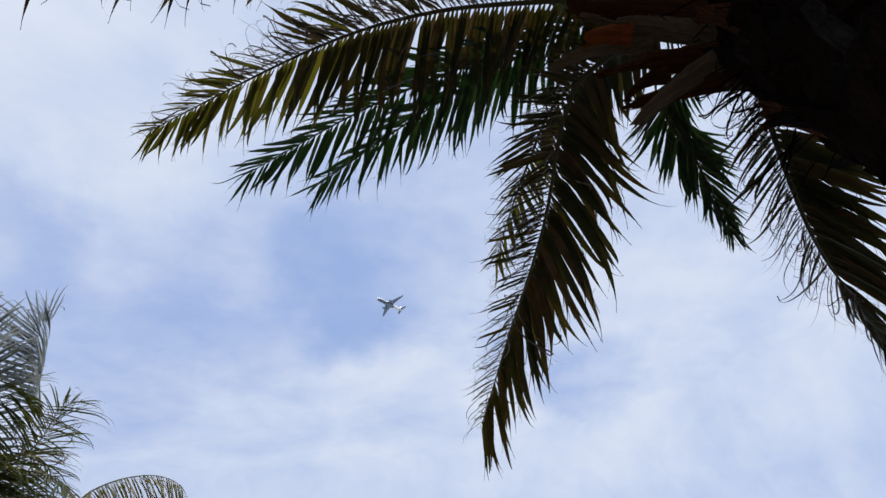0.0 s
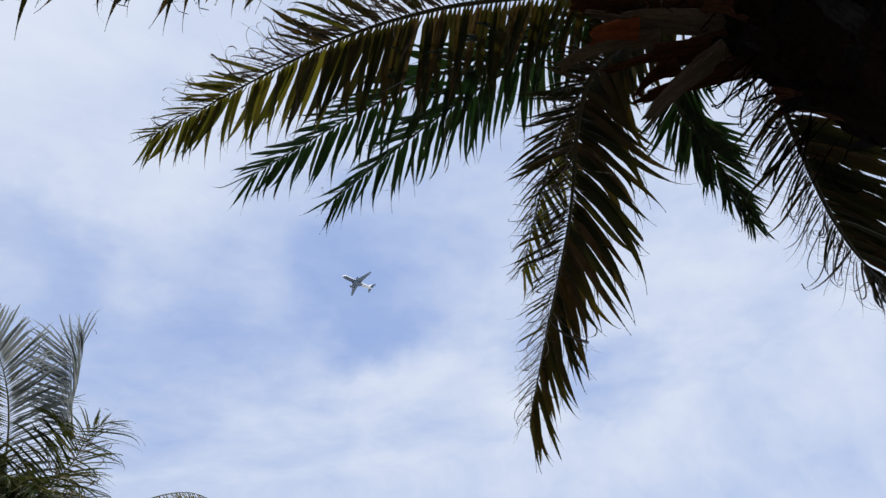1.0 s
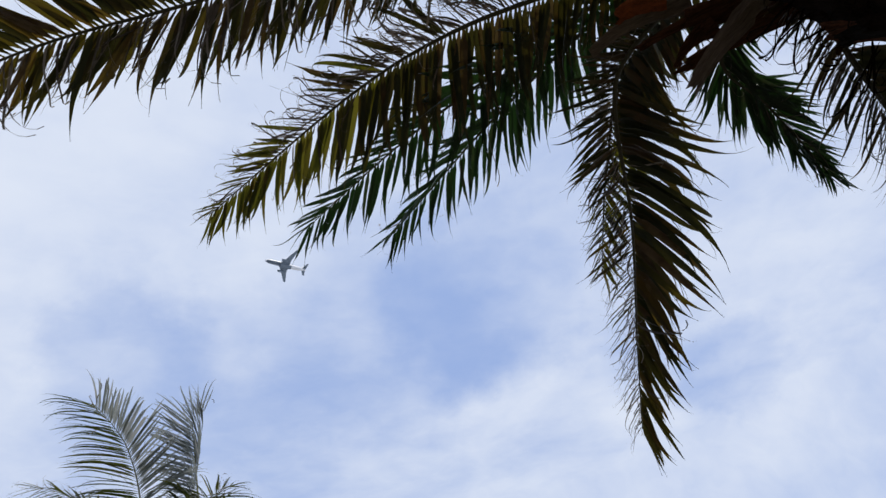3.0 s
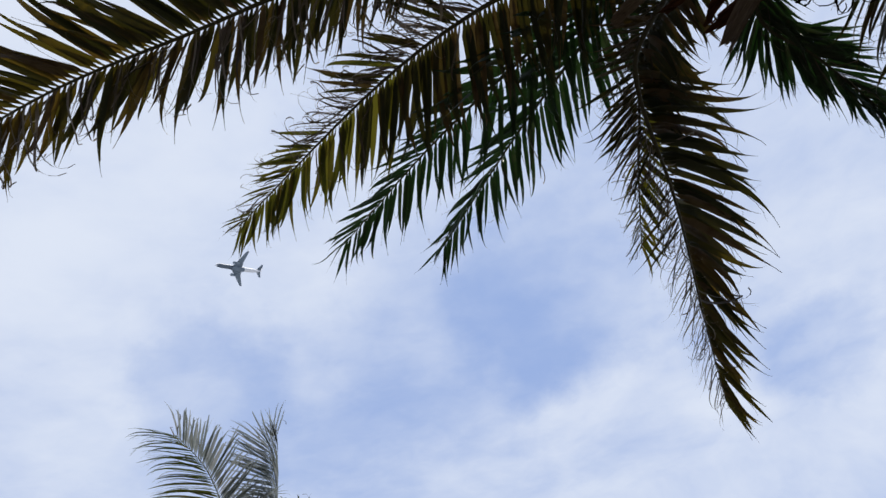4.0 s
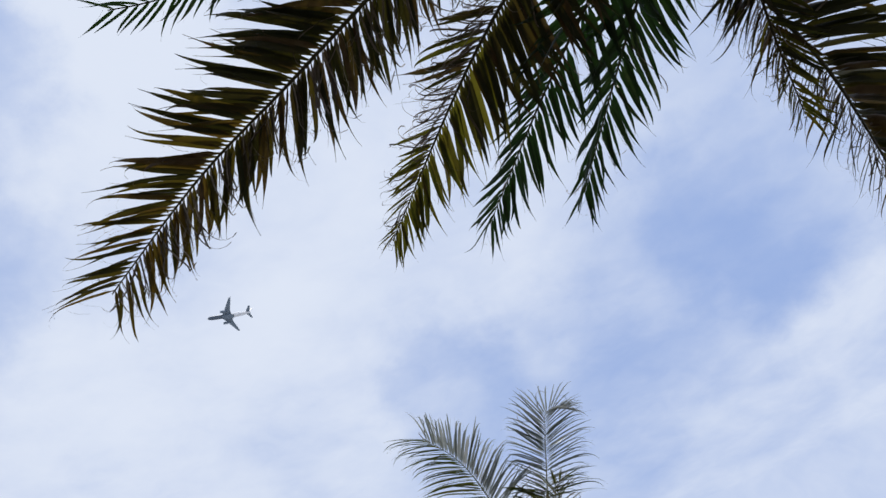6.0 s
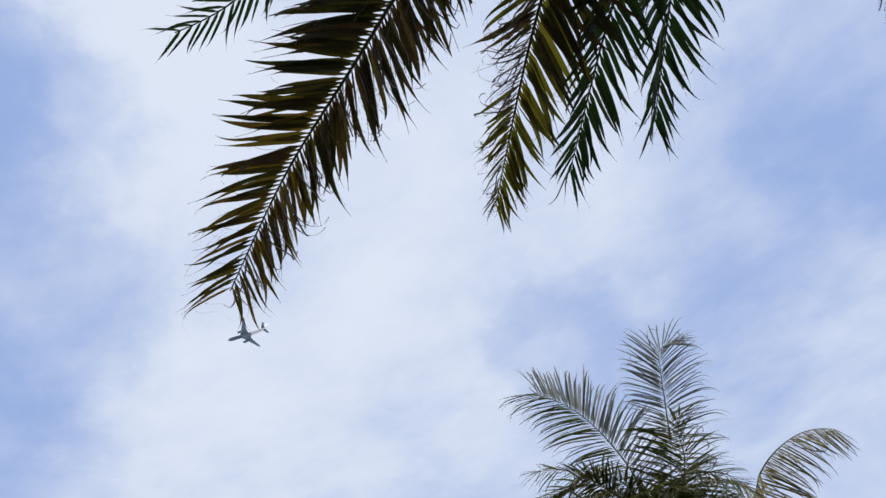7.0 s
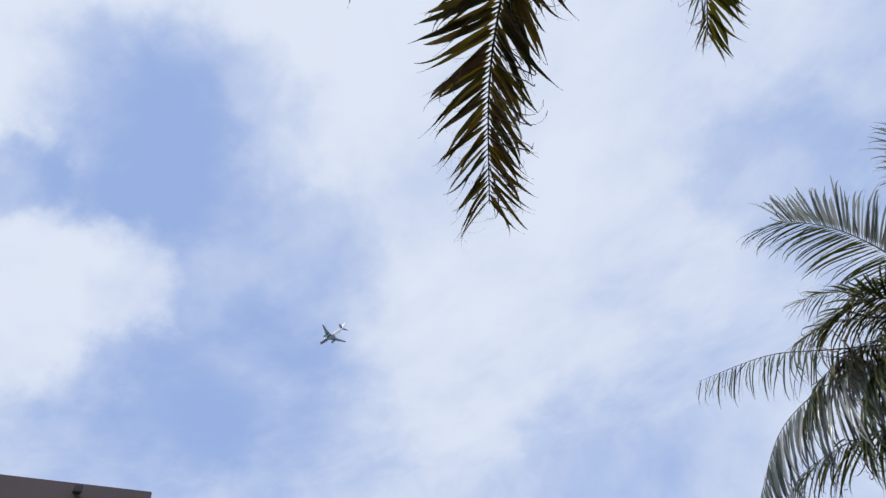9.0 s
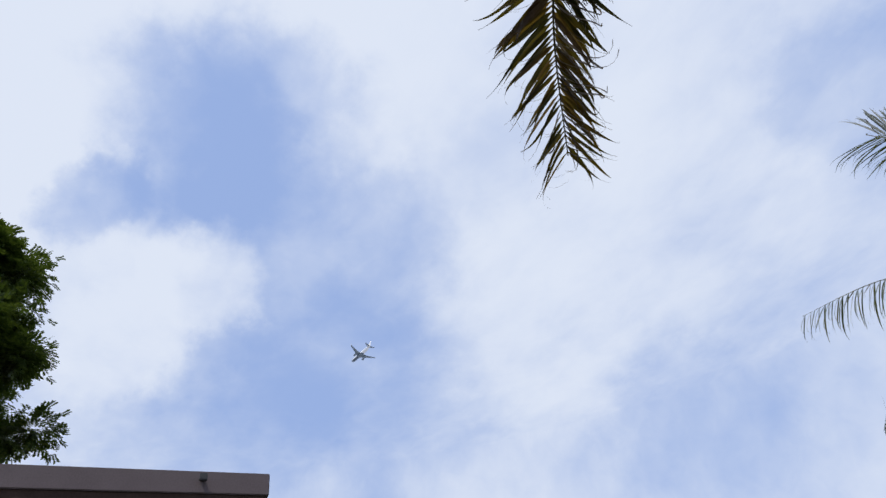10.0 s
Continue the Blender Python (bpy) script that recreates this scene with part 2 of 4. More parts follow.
def part(name, bm, mat, parent=None, label="", smooth=False):
    me = bpy.data.meshes.new(name)
    bm.to_mesh(me)
    bm.free()
    me.materials.append(mat)
    if smooth:
        me.polygons.foreach_set("use_smooth", [True] * len(me.polygons))
    ob = new(name, me)
    if parent:
        ob.parent = parent
    if label:
        tagged(ob, label)
    return ob


def box(bm, x0, y0, z0, x1, y1, z1, bevel=0.0):
    r = bmesh.ops.create_cube(bm, size=1)
    for v in r["verts"]:
        v.co = Vector((x0 + (v.co.x + 0.5) * (x1 - x0), y0 + (v.co.y + 0.5) * (y1 - y0), z0 + (v.co.z + 0.5) * (z1 - z0)))
    if bevel:
        edges = list({e for v in r["verts"] for e in v.link_edges})
        bmesh.ops.bevel(bm, geom=edges, offset=bevel, segments=2, affect="EDGES")
    return bm


def loft(rings, closed_ends=True):
    """Verts and faces of a tube through rings of equal length."""
    verts, faces, k = [], [], len(rings[0])
    for r in rings:
        verts += [Vector(p) for p in r]
    for i in range(len(rings) - 1):
        for j in range(k):
            a, b = i * k + j, i * k + (j + 1) % k
            faces.append((a, b, b + k, a + k))
    if closed_ends:
        faces.append(tuple(range(k - 1, -1, -1)))
        faces.append(tuple(range(len(verts) - k, len(verts))))
    return verts, faces


def spline(pts, n):
    """n + 1 points, evenly along a smooth curve through pts."""
    p = [Vector(q) for q in pts]
    p = [p[0] * 2 - p[1]] + p + [p[-1] * 2 - p[-2]]
    fine = []
    for i in range(1, len(p) - 2):
        for k in range(24):
            t = k / 24
            a, b, c, d = p[i - 1], p[i], p[i + 1], p[i + 2]
            fine.append(0.5 * ((2 * b) + (c - a) * t + (2 * a - 5 * b + 4 * c - d) * t * t + (3 * b - a - 3 * c + d) * t ** 3))
    fine.append(p[-2])
    run = [0.0]
    for a, b in zip(fine, fine[1:]):
        run.append(run[-1] + (b - a).length)
    outp, j = [], 0
    for i in range(n + 1):
        s = run[-1] * i / n
        while j < len(run) - 2 and run[j + 1] < s:
            j += 1
        f = (s - run[j]) / max(run[j + 1] - run[j], 1e-9)
        outp.append(fine[j].lerp(fine[j + 1], min(max(f, 0), 1)))
    return outp, run[-1]


# ---- palm fronds ----
STEPS = (0.0, 0.04, 0.08, 0.13, 0.34, 0.52, 0.62, 0.71, 0.79, 0.86, 0.93, 1.0)
SEGS = len(STEPS) - 1


def blade(bend, curl, twist, width, kink, split=0.3, stray=0.5):
    """One leaflet, one unit long along +x, bending to -z, frayed into two threads: rows of left edge, keel, right edge."""
    verts, faces, spine = [], [], []
    x = y = z = last = 0.0
    for s in STEPS:
        ang = bend * s + curl * max(0.0, s - 0.6) ** 2 * 5.0
        x += math.cos(ang) * (s - last)
        z -= math.sin(ang) * (s - last)
        y += kink * (s + 2.5 * max(0.0, s - 0.62)) * (s - last)
        last = s
        w = width * (0.14 + 0.86 * min(1.0, max(0.0, (s - 0.05) / 0.08)))
        if s > 0.45:
            w *= max(0.0, 1 - ((s - 0.45) / split) ** 1.7) if s < 0.45 + split else 0
        w += 0.0062 * (1.3 - s)
        tw = twist * s
        dy, dz = math.cos(tw) * w, math.sin(tw) * w
        fold = 0.35 * w
        nx, nz = math.sin(ang), math.cos(ang)
        verts += [(x, y - dy, z - dz), (x + nx * fold, y, z + nz * fold), (x, y + dy, z + dz)]
        spine.append((x, y, z, w))
    for i in range(SEGS):
        a = 3 * i
        faces += [(a, a + 1, a + 4, a + 3), (a + 1, a + 2, a + 5, a + 4)]
    # the stray thread leaves the edge beyond the middle
    x, y, z, w = spine[5]
    o = len(verts)
    for k in range(6):
        u = k / 5
        q = (x + u * 0.34 * math.cos(stray * u * 2), y + w * 0.8 + stray * 0.10 * u * u, z - u * 0.34 * math.sin(bend + stray * u * 1.5))
        verts += [q, (q[0], q[1] + 0.0055 * (1.25 - u), q[2] + 0.001)]
    faces += [(o + 2 * k, o + 2 * k + 1, o + 2 * k + 3, o + 2 * k + 2) for k in range(5)]
    return np.array(verts), faces


KINDS = 16
rng = random.Random(7)
BLADES = [blade(rng.uniform(0.15, 0.7), rng.uniform(-1.2, 2.4), rng.uniform(-0.6, 0.6), rng.uniform(0.021, 0.030), rng.uniform(-0.28, 0.28), rng.uniform(0.34, 0.56), rng.uniform(-1.3, 1.5)) for _ in range(KINDS)]
STRANDS = [blade(rng.uniform(0.2, 1.4), rng.choice((-1, 1)) * rng.uniform(2.0, 6.5), rng.uniform(-2.5, 2.5), rng.uniform(0.0065, 0.012), rng.uniform(-0.6, 0.6), 1.3, rng.uniform(-1.5, 1.5)) for _ in range(KINDS)]
THIN = [blade(rng.uniform(0.15, 0.7), rng.uniform(-0.2, 1.5), rng.uniform(-0.7, 0.7), rng.uniform(0.010, 0.016), rng.uniform(-0.15, 0.15), 0.55, rng.uniform(-0.3, 0.3)) for _ in range(KINDS)]
MESHES = {}


def leaflet_mesh(variants, k, mat, name):
    """The one mesh that all leaflets of this shape and material share."""
    key = (id(variants), k, mat.name)
    if key not in MESHES:
        me = bpy.data.meshes.new(name)
        me.from_pydata(variants[k][0].tolist(), [], variants[k][1])
        me.materials.append(mat)
        me.polygons.foreach_set("use_smooth", [True] * len(me.polygons))
        MESHES[key] = me
    return MESHES[key]


def frame_of(a, down):
    """Axes of a leaflet that sets out along a and bends to down."""
    a = a.normalized()
    zc = -(down - a * down.dot(a))
    if zc.length < 1e-3:
        zc = Vector((1, 0, 0)) - a * a.x
    zc.normalize()
    return Matrix((a, zc.cross(a), zc)).transposed()


def frond(parent, base, pts, n=70, long=0.62, mats=(BLADE, BLADE_DRY), stalk=RACHIS, thick=0.024, roll=0.0, seed=1, start=0.12,
          open0=75, open1=28, dry=0.15, droop=1.0, variants=None, single=False, wind=(0, 0, 0), lift=0.1, dry_side=0, dry_edge=0.7, sag=0.0, edge_long=1.0, edge_tip=0.8, blunt=0.5, trim=0.03, tip_mat=None, hair=0.0, hair_long=0.6, hair_fall=0.0, clump=5, shade_side=0, fold=None, label=""):
    """A feather frond along pts (world); its origin is its foot. single: leaflets are objects of their own; hair: dry threads along one edge; fold: takes the leaflets of one side."""
    r = random.Random(seed)
    variants = variants or BLADES
    line, span = spline(pts, 200)
    cut = 1 - trim
    line = [line[min(200, round(i * cut * 200 / 48))] for i in range(49)]
    foot = line[0].copy()
    line = [p - foot for p in line]
    rings = []
    sides = []
    for i, p in enumerate(line):
        tan = (line[min(i + 1, 48)] - line[max(i - 1, 0)]).normalized()
        side = tan.cross(Vector((0, 0, 1)))
        side = side.normalized() if side.length > 0.05 else Vector((1, 0, 0))
        side = Matrix.Rotation(radians(roll), 3, tan) @ side
        nor = side.cross(tan)
        sides.append((tan, side, nor))
        s = i / 48
        w = thick * (1.9 * (1 - min(1, s / 0.12)) + 1) * (1 - 0.86 * s)
        rings.append([p + side * math.cos(k * math.pi / 4) * w + nor * math.sin(k * math.pi / 4) * w * 0.7 for k in range(8)])
    v, f = loft(rings)
    ob = mesh_object("frond", v, f, stalk, parent, label, True, foot - Vector(base))
    down = (Vector((0, 0, -1)) * droop + Vector(wind)).normalized()
    piles = {k: ([], []) for k in range(5)}
    shades = (mats[0], mats[1], tip_mat, mats[0], mats[1])

    def put(kind, p, m3, size):
        q = r.randrange(KINDS)
        shapes = STRANDS if kind in (1, 4) else variants
        if single and kind < 3:
            lo = new("leaflet", leaflet_mesh(shapes, q, shades[kind], "leaflet"))
            lo.parent = ob
            lo.matrix_local = Matrix.Translation(p) @ m3.to_4x4() @ Matrix.Scale(size, 4)
            return
        vs, fs = shapes[q]
        V, F = piles[kind]
        o = len(V) * len(vs)
        V.append(vs * size @ np.array(m3).T + np.array(p))
        F.extend(tuple(x + o for x in ff) for ff in fs)

    def anyhow():
        return Vector((r.uniform(-1, 1), r.uniform(-1, 1), r.uniform(-1, 0.6)))

    lean = {-1: 0.0, 1: 0.0}
    for i in range(n):
        s = start + (1 - start) * (i + r.random() * 0.4) / n
        k = min(int(s * 48), 47)
        p = line[k].lerp(line[k + 1], s * 48 - k)
        tan, side, nor = sides[k]
        u = (s - start) / (1 - start)
        L = long * (0.55 + 0.45 * min(1, u / 0.25)) * (1 - blunt * max(0, (u - 0.45) / 0.55) ** 1.5)
        for sg in (-1, 1):
            if r.random() < 0.28:
                lean[sg] = r.uniform(-clump, clump)
            ang = radians(open0 + (open1 - open0) * u + lean[sg] + r.uniform(-3, 3))
            a = tan * math.cos(ang) + side * sg * math.sin(ang) + nor * (lift + r.uniform(-0.15, 0.15)) + Vector((0, 0, -sag)) + Vector(wind) * 0.25
            edge = edge_long + (edge_tip - edge_long) * u if sg == dry_side else 1.0
            is_dry = r.random() < (dry_edge if sg == dry_side else dry)
            tip = tip_mat
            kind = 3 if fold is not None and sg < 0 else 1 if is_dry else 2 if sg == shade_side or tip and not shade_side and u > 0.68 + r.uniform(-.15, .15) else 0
            size = L * edge * r.uniform(0.84, 1.12) * (r.uniform(0.5, 0.95) if is_dry else 1)
            pull = anyhow() if is_dry else down + Vector((r.uniform(-.25, .25), r.uniform(-.25, .25), 0))
            put(kind, p, frame_of(a, pull), size)
            if sg == dry_side:
                for _ in range(int(hair) + (r.random() < hair % 1)):
                    stray = a + Vector((r.uniform(-.3, .3), r.uniform(-.3, .3), r.uniform(-.3, .3)))
                    put(4, p, frame_of(stray, anyhow().lerp(Vector((0, 0, -1)), hair_fall)), L * hair_long * r.uniform(0.6, 1.15))
    for key, (V, F) in piles.items():
        if V:
            lo = mesh_object(("foliage", "dry_foliage", "tip_foliage", "foliage", "dry_fringe")[key], np.concatenate(V).tolist(), F, shades[key], ob)
            tagged(lo, kind="stuff")
            if key == 3:
                fold += [lo, line[14].copy(), (line[46] - line[6]).normalized()]
    return ob


def ringed_trunk(parent, pts, r0, r1, mat, rings_per_m=9, name="trunk", seed=3):
    n = 120
    line, span = spline(pts, n)
    rr = random.Random(seed)
    rings = []
    for i, p in enumerate(line):
        s = i / n
        rad = r0 + (r1 - r0) * s + 0.035 * math.exp(-s * span / 0.35) * 3
        rad *= 1 + 0.045 * (((s * span * rings_per_m) % 1.0) - 0.5)
        rings.append([p + Vector((math.cos(a), math.sin(a), 0)) * rad * (1 + rr.uniform(-0.025, 0.025)) for a in [k * math.tau / 20 for k in range(20)]])
    v, f = loft(rings)
    return mesh_object(name, v, f, mat, parent)


def stump(parent, foot, tip, w0, w1, mat, name="leaf_base", label="", seed=0):
    """A cut or broken leaf base: broad, hollowed at the foot, with a split end."""
    r = random.Random(seed)
    foot, tip = Vector(foot), Vector(tip)
    span = (tip - foot).length
    ax = (tip - foot).normalized()
    side = ax.cross(Vector((0, 0, 1))).normalized()
    nor = side.cross(ax)
    lobes = [1 + r.uniform(-.22, .22) for _ in range(14)]
    jags = [r.uniform(-0.16, 0.05) * span for _ in range(14)]
    rings = []
    sweep, flare = r.uniform(-0.13, 0.13), r.uniform(0.0, 0.5)
    for i in range(11):
        s = i / 10
        w = (w0 + (w1 - w0) * s ** 0.7) * (1 + flare * (1 - s) ** 3 + r.uniform(-.05, .05))
        h = (0.42 - 0.16 * s) * w
        bow = 0.16 * (s - s * s) * span + r.uniform(-.004, .004)
        ring = []
        for k in range(14):
            a = k * math.tau / 14
            q = Vector((s * span, sweep * span * math.sin(math.pi * s) + math.cos(a) * w * (lobes[k] + r.uniform(-.08, .08)), bow + math.sin(a) * h * lobes[(k * 5) % 14] - 0.5 * h * math.cos(a) ** 2))
            if i == 10:
                q.x += jags[k]
            ring.append(q)
        rings.append(ring)
    v, f = loft(rings)
    ob = mesh_object(name, v, f, mat, parent, label, smooth=False)
    m = Matrix((ax, side, nor)).transposed().to_4x4()
    m.translation = foot
    ob.matrix_basis = m
    return ob


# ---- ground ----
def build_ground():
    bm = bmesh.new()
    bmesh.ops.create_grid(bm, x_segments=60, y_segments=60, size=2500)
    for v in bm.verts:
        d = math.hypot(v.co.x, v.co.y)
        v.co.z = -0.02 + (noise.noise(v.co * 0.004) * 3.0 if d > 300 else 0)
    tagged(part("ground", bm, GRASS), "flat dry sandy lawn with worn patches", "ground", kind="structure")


build_ground()

# ---- near palm ----
NEAR = (2.80, 0.24, 0.0)
HUB = Vector((2.72, 0.24, 4.94))


BOOTS = dict(a0=(2.39, 0.85, 4.83), a1=(1.95, 1.22, 4.83), b0=(2.63, 0.68, 4.60), b1=(2.36, 1.17, 4.42), c0=(2.59, 0.62, 4.71), c1=(1.99, 0.92, 4.96), o0=(2.23, 0.85, 4.83), o1=(2.00, 1.01, 4.83), d0=(2.63, 0.49, 4.71), d1=(1.93, 0.90, 5.12), f0=(2.52, 0.90, 4.71), f1=(2.39, 1.15, 4.67))


def build_near_palm():
    palm = new("palm_tree")
    palm.location = NEAR
    tagged(palm, "tall palm with shaggy browning green fronds and rough trunk", "palm tree")
    b = Vector(NEAR)
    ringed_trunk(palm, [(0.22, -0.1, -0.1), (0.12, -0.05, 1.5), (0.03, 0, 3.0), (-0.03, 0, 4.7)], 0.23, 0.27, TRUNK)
    # matted fibre head under the fronds
    rr = random.Random(5)
    rings = []
    for i in range(22):
        s = i / 21
        rad = 0.27 + 0.15 * min(1, s / 0.45) ** 1.1 * (1 - 0.9 * max(0, (s - 0.7) / 0.3) ** 2)
        z = 3.45 + 1.85 * s
        rings.append([Vector((math.cos(k * math.tau / 36), math.sin(k * math.tau / 36), 0)) * rad * (1 + rr.uniform(-0.11, 0.11)) + Vector((0, 0, z + rr.uniform(-.03, .03))) for k in range(36)])
    v, f = loft(rings)
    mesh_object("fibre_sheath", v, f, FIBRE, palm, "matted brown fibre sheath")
    rr = random.Random(11)
    for i in range(84):
        a = i * 2.39996 + rr.uniform(-.15, .15)
        z = 3.55 + 1.3 * (i / 84) + rr.uniform(-.05, .05)
        o = Vector((math.cos(a), math.sin(a), 0))
        r0 = 0.22 + 0.12 * (i / 84)
        reach = rr.uniform(0.12, 0.26)
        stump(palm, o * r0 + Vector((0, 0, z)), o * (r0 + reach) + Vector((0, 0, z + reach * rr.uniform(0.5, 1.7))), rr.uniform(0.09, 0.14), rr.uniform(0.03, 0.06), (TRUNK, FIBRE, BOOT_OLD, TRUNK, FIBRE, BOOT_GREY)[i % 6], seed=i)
    # loose fibres round the head
    V, F = [], []
    for i in range(110):
        a = rr.uniform(0, math.tau)
        z = rr.uniform(3.7, 5.0)
        o = Vector((math.cos(a), math.sin(a), 0))
        vs, fs = STRANDS[i % KINDS]
        m3 = frame_of(o + Vector((rr.uniform(-.6, .6), rr.uniform(-.6, .6), rr.uniform(-.5, .5))), Vector((rr.uniform(-.3, .3), rr.uniform(-.3, .3), -1)))
        q = len(V) * len(vs)
        V.append(vs * rr.uniform(0.2, 0.5) @ np.array(m3).T + np.array(o * 0.4 + Vector((0, 0, z))))
        F += [tuple(x + q for x in ff) for ff in fs]
    tagged(mesh_object("loose_fibre", np.concatenate(V).tolist(), F, FIBRE, palm), kind="stuff")
    # the long broken leaf bases on the open side
    for p0, p1, w0, w1, mat, text in (
            (BOOTS["a0"], BOOTS["a1"], 0.055, 0.04, BOOT, "weathered grey-brown leaf base"),
            (BOOTS["b0"], BOOTS["b1"], 0.085, 0.045, BOOT, "split grey leaf base hanging down"),
            (BOOTS["c0"], BOOTS["c1"], 0.045, 0.025, BOOT, "long pale grey leaf base"),
            (BOOTS["o0"], BOOTS["o1"], 0.06, 0.045, BOOT_RED, "rusty orange torn leaf base"),
            (BOOTS["d0"], BOOTS["d1"], 0.14, 0.09, BOOT_OLD, "dark brown leaf base"),
            (BOOTS["f0"], BOOTS["f1"], 0.08, 0.02, BOOT_OLD, "torn brown leaf base")):
        stump(palm, Vector(p0) - b, Vector(p1) - b, w0, w1, mat, label=text, seed=int(w0 * 1000))
    # torn dark plates between them
    for p0, p1, w0, w1, mat in (
            ((2.81, 0.61, 4.54), (2.35, 1.14, 4.59), 0.100, 0.035, BOOT_OLD),
            ((2.82, 0.37, 4.54), (2.34, 0.90, 4.72), 0.130, 0.070, BOOT_OLD),
            ((2.61, 0.44, 4.79), (1.94, 0.95, 5.04), 0.100, 0.050, BOOT_OLD),
            ((2.66, 0.54, 4.67), (2.08, 0.84, 4.85), 0.060, 0.022, BOOT),
            ((2.98, 0.57, 4.27), (2.82, 0.76, 4.18), 0.080, 0.030, BOOT_OLD),
            ((2.59, 0.72, 4.67), (2.17, 1.13, 4.76), 0.050, 0.020, BOOT_OLD)):
        stump(palm, Vector(p0) - b, Vector(p1) - b, w0, w1, mat, seed=int(w0 * 3000) + 5)
    h = HUB
    out = {}
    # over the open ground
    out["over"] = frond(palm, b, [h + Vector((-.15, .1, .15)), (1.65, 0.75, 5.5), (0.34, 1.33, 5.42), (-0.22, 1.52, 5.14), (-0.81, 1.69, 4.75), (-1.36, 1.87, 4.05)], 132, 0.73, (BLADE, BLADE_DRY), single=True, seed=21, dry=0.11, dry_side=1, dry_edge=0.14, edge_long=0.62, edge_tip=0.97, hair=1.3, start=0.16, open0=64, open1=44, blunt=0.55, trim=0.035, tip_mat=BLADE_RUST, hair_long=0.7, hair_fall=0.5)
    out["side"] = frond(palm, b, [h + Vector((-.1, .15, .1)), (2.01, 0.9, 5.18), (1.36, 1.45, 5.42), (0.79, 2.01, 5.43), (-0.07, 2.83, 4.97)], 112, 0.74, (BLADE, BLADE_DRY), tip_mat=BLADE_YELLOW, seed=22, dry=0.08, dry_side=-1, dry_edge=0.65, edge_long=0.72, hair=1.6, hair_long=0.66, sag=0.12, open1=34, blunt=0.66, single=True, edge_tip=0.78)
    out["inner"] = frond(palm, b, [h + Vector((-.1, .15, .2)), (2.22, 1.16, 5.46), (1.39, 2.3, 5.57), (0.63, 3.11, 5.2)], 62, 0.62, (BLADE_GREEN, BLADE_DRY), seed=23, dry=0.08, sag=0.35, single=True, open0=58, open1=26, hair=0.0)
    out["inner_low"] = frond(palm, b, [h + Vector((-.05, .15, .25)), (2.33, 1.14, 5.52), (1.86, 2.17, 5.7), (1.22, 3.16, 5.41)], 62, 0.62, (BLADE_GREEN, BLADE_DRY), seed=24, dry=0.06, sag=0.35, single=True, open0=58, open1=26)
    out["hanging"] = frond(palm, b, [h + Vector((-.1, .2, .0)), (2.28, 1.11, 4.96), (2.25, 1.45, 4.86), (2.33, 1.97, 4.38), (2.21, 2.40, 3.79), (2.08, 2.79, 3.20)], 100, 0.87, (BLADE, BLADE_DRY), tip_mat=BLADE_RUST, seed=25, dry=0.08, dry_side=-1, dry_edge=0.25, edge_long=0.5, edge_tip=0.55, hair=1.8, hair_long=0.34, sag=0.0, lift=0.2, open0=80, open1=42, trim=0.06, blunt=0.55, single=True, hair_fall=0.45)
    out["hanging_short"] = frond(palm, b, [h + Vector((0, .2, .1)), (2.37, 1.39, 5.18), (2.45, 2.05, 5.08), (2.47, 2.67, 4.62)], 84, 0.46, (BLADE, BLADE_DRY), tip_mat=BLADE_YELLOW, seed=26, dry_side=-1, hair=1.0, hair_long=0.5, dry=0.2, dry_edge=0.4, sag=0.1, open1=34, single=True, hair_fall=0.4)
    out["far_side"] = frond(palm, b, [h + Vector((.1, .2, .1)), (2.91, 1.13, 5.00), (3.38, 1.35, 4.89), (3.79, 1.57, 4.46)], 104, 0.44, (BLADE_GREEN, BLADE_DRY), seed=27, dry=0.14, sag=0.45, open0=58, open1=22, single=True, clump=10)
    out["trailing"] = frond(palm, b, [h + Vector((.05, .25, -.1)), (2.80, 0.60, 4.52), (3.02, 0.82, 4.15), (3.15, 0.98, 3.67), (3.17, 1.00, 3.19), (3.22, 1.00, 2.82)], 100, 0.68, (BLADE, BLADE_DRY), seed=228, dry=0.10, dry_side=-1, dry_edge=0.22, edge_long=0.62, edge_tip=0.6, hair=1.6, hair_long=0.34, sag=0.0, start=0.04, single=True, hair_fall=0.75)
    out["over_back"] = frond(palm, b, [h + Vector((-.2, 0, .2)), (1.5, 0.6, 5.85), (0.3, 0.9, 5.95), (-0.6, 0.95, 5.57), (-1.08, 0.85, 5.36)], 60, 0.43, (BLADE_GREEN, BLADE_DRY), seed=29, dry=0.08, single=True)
    # the rest of the crown, away from the open side
    for i, (az, el) in enumerate(((110, 10), (150, 25), (190, 5), (230, 20), (260, 12), (130, 55)  , (220, 60))):
        d = toward(az, el)
        o = Vector((d.x, d.y, 0)).normalized()
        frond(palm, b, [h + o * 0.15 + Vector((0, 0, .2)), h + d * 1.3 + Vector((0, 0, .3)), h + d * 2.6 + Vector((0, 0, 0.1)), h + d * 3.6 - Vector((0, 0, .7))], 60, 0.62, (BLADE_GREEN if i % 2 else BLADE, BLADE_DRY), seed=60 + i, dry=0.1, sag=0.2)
    return palm, out


near_palm, NEAR_FRONDS = build_near_palm()

# ---- far palm ----
FAR = (-0.9, 13.1, 0.0)


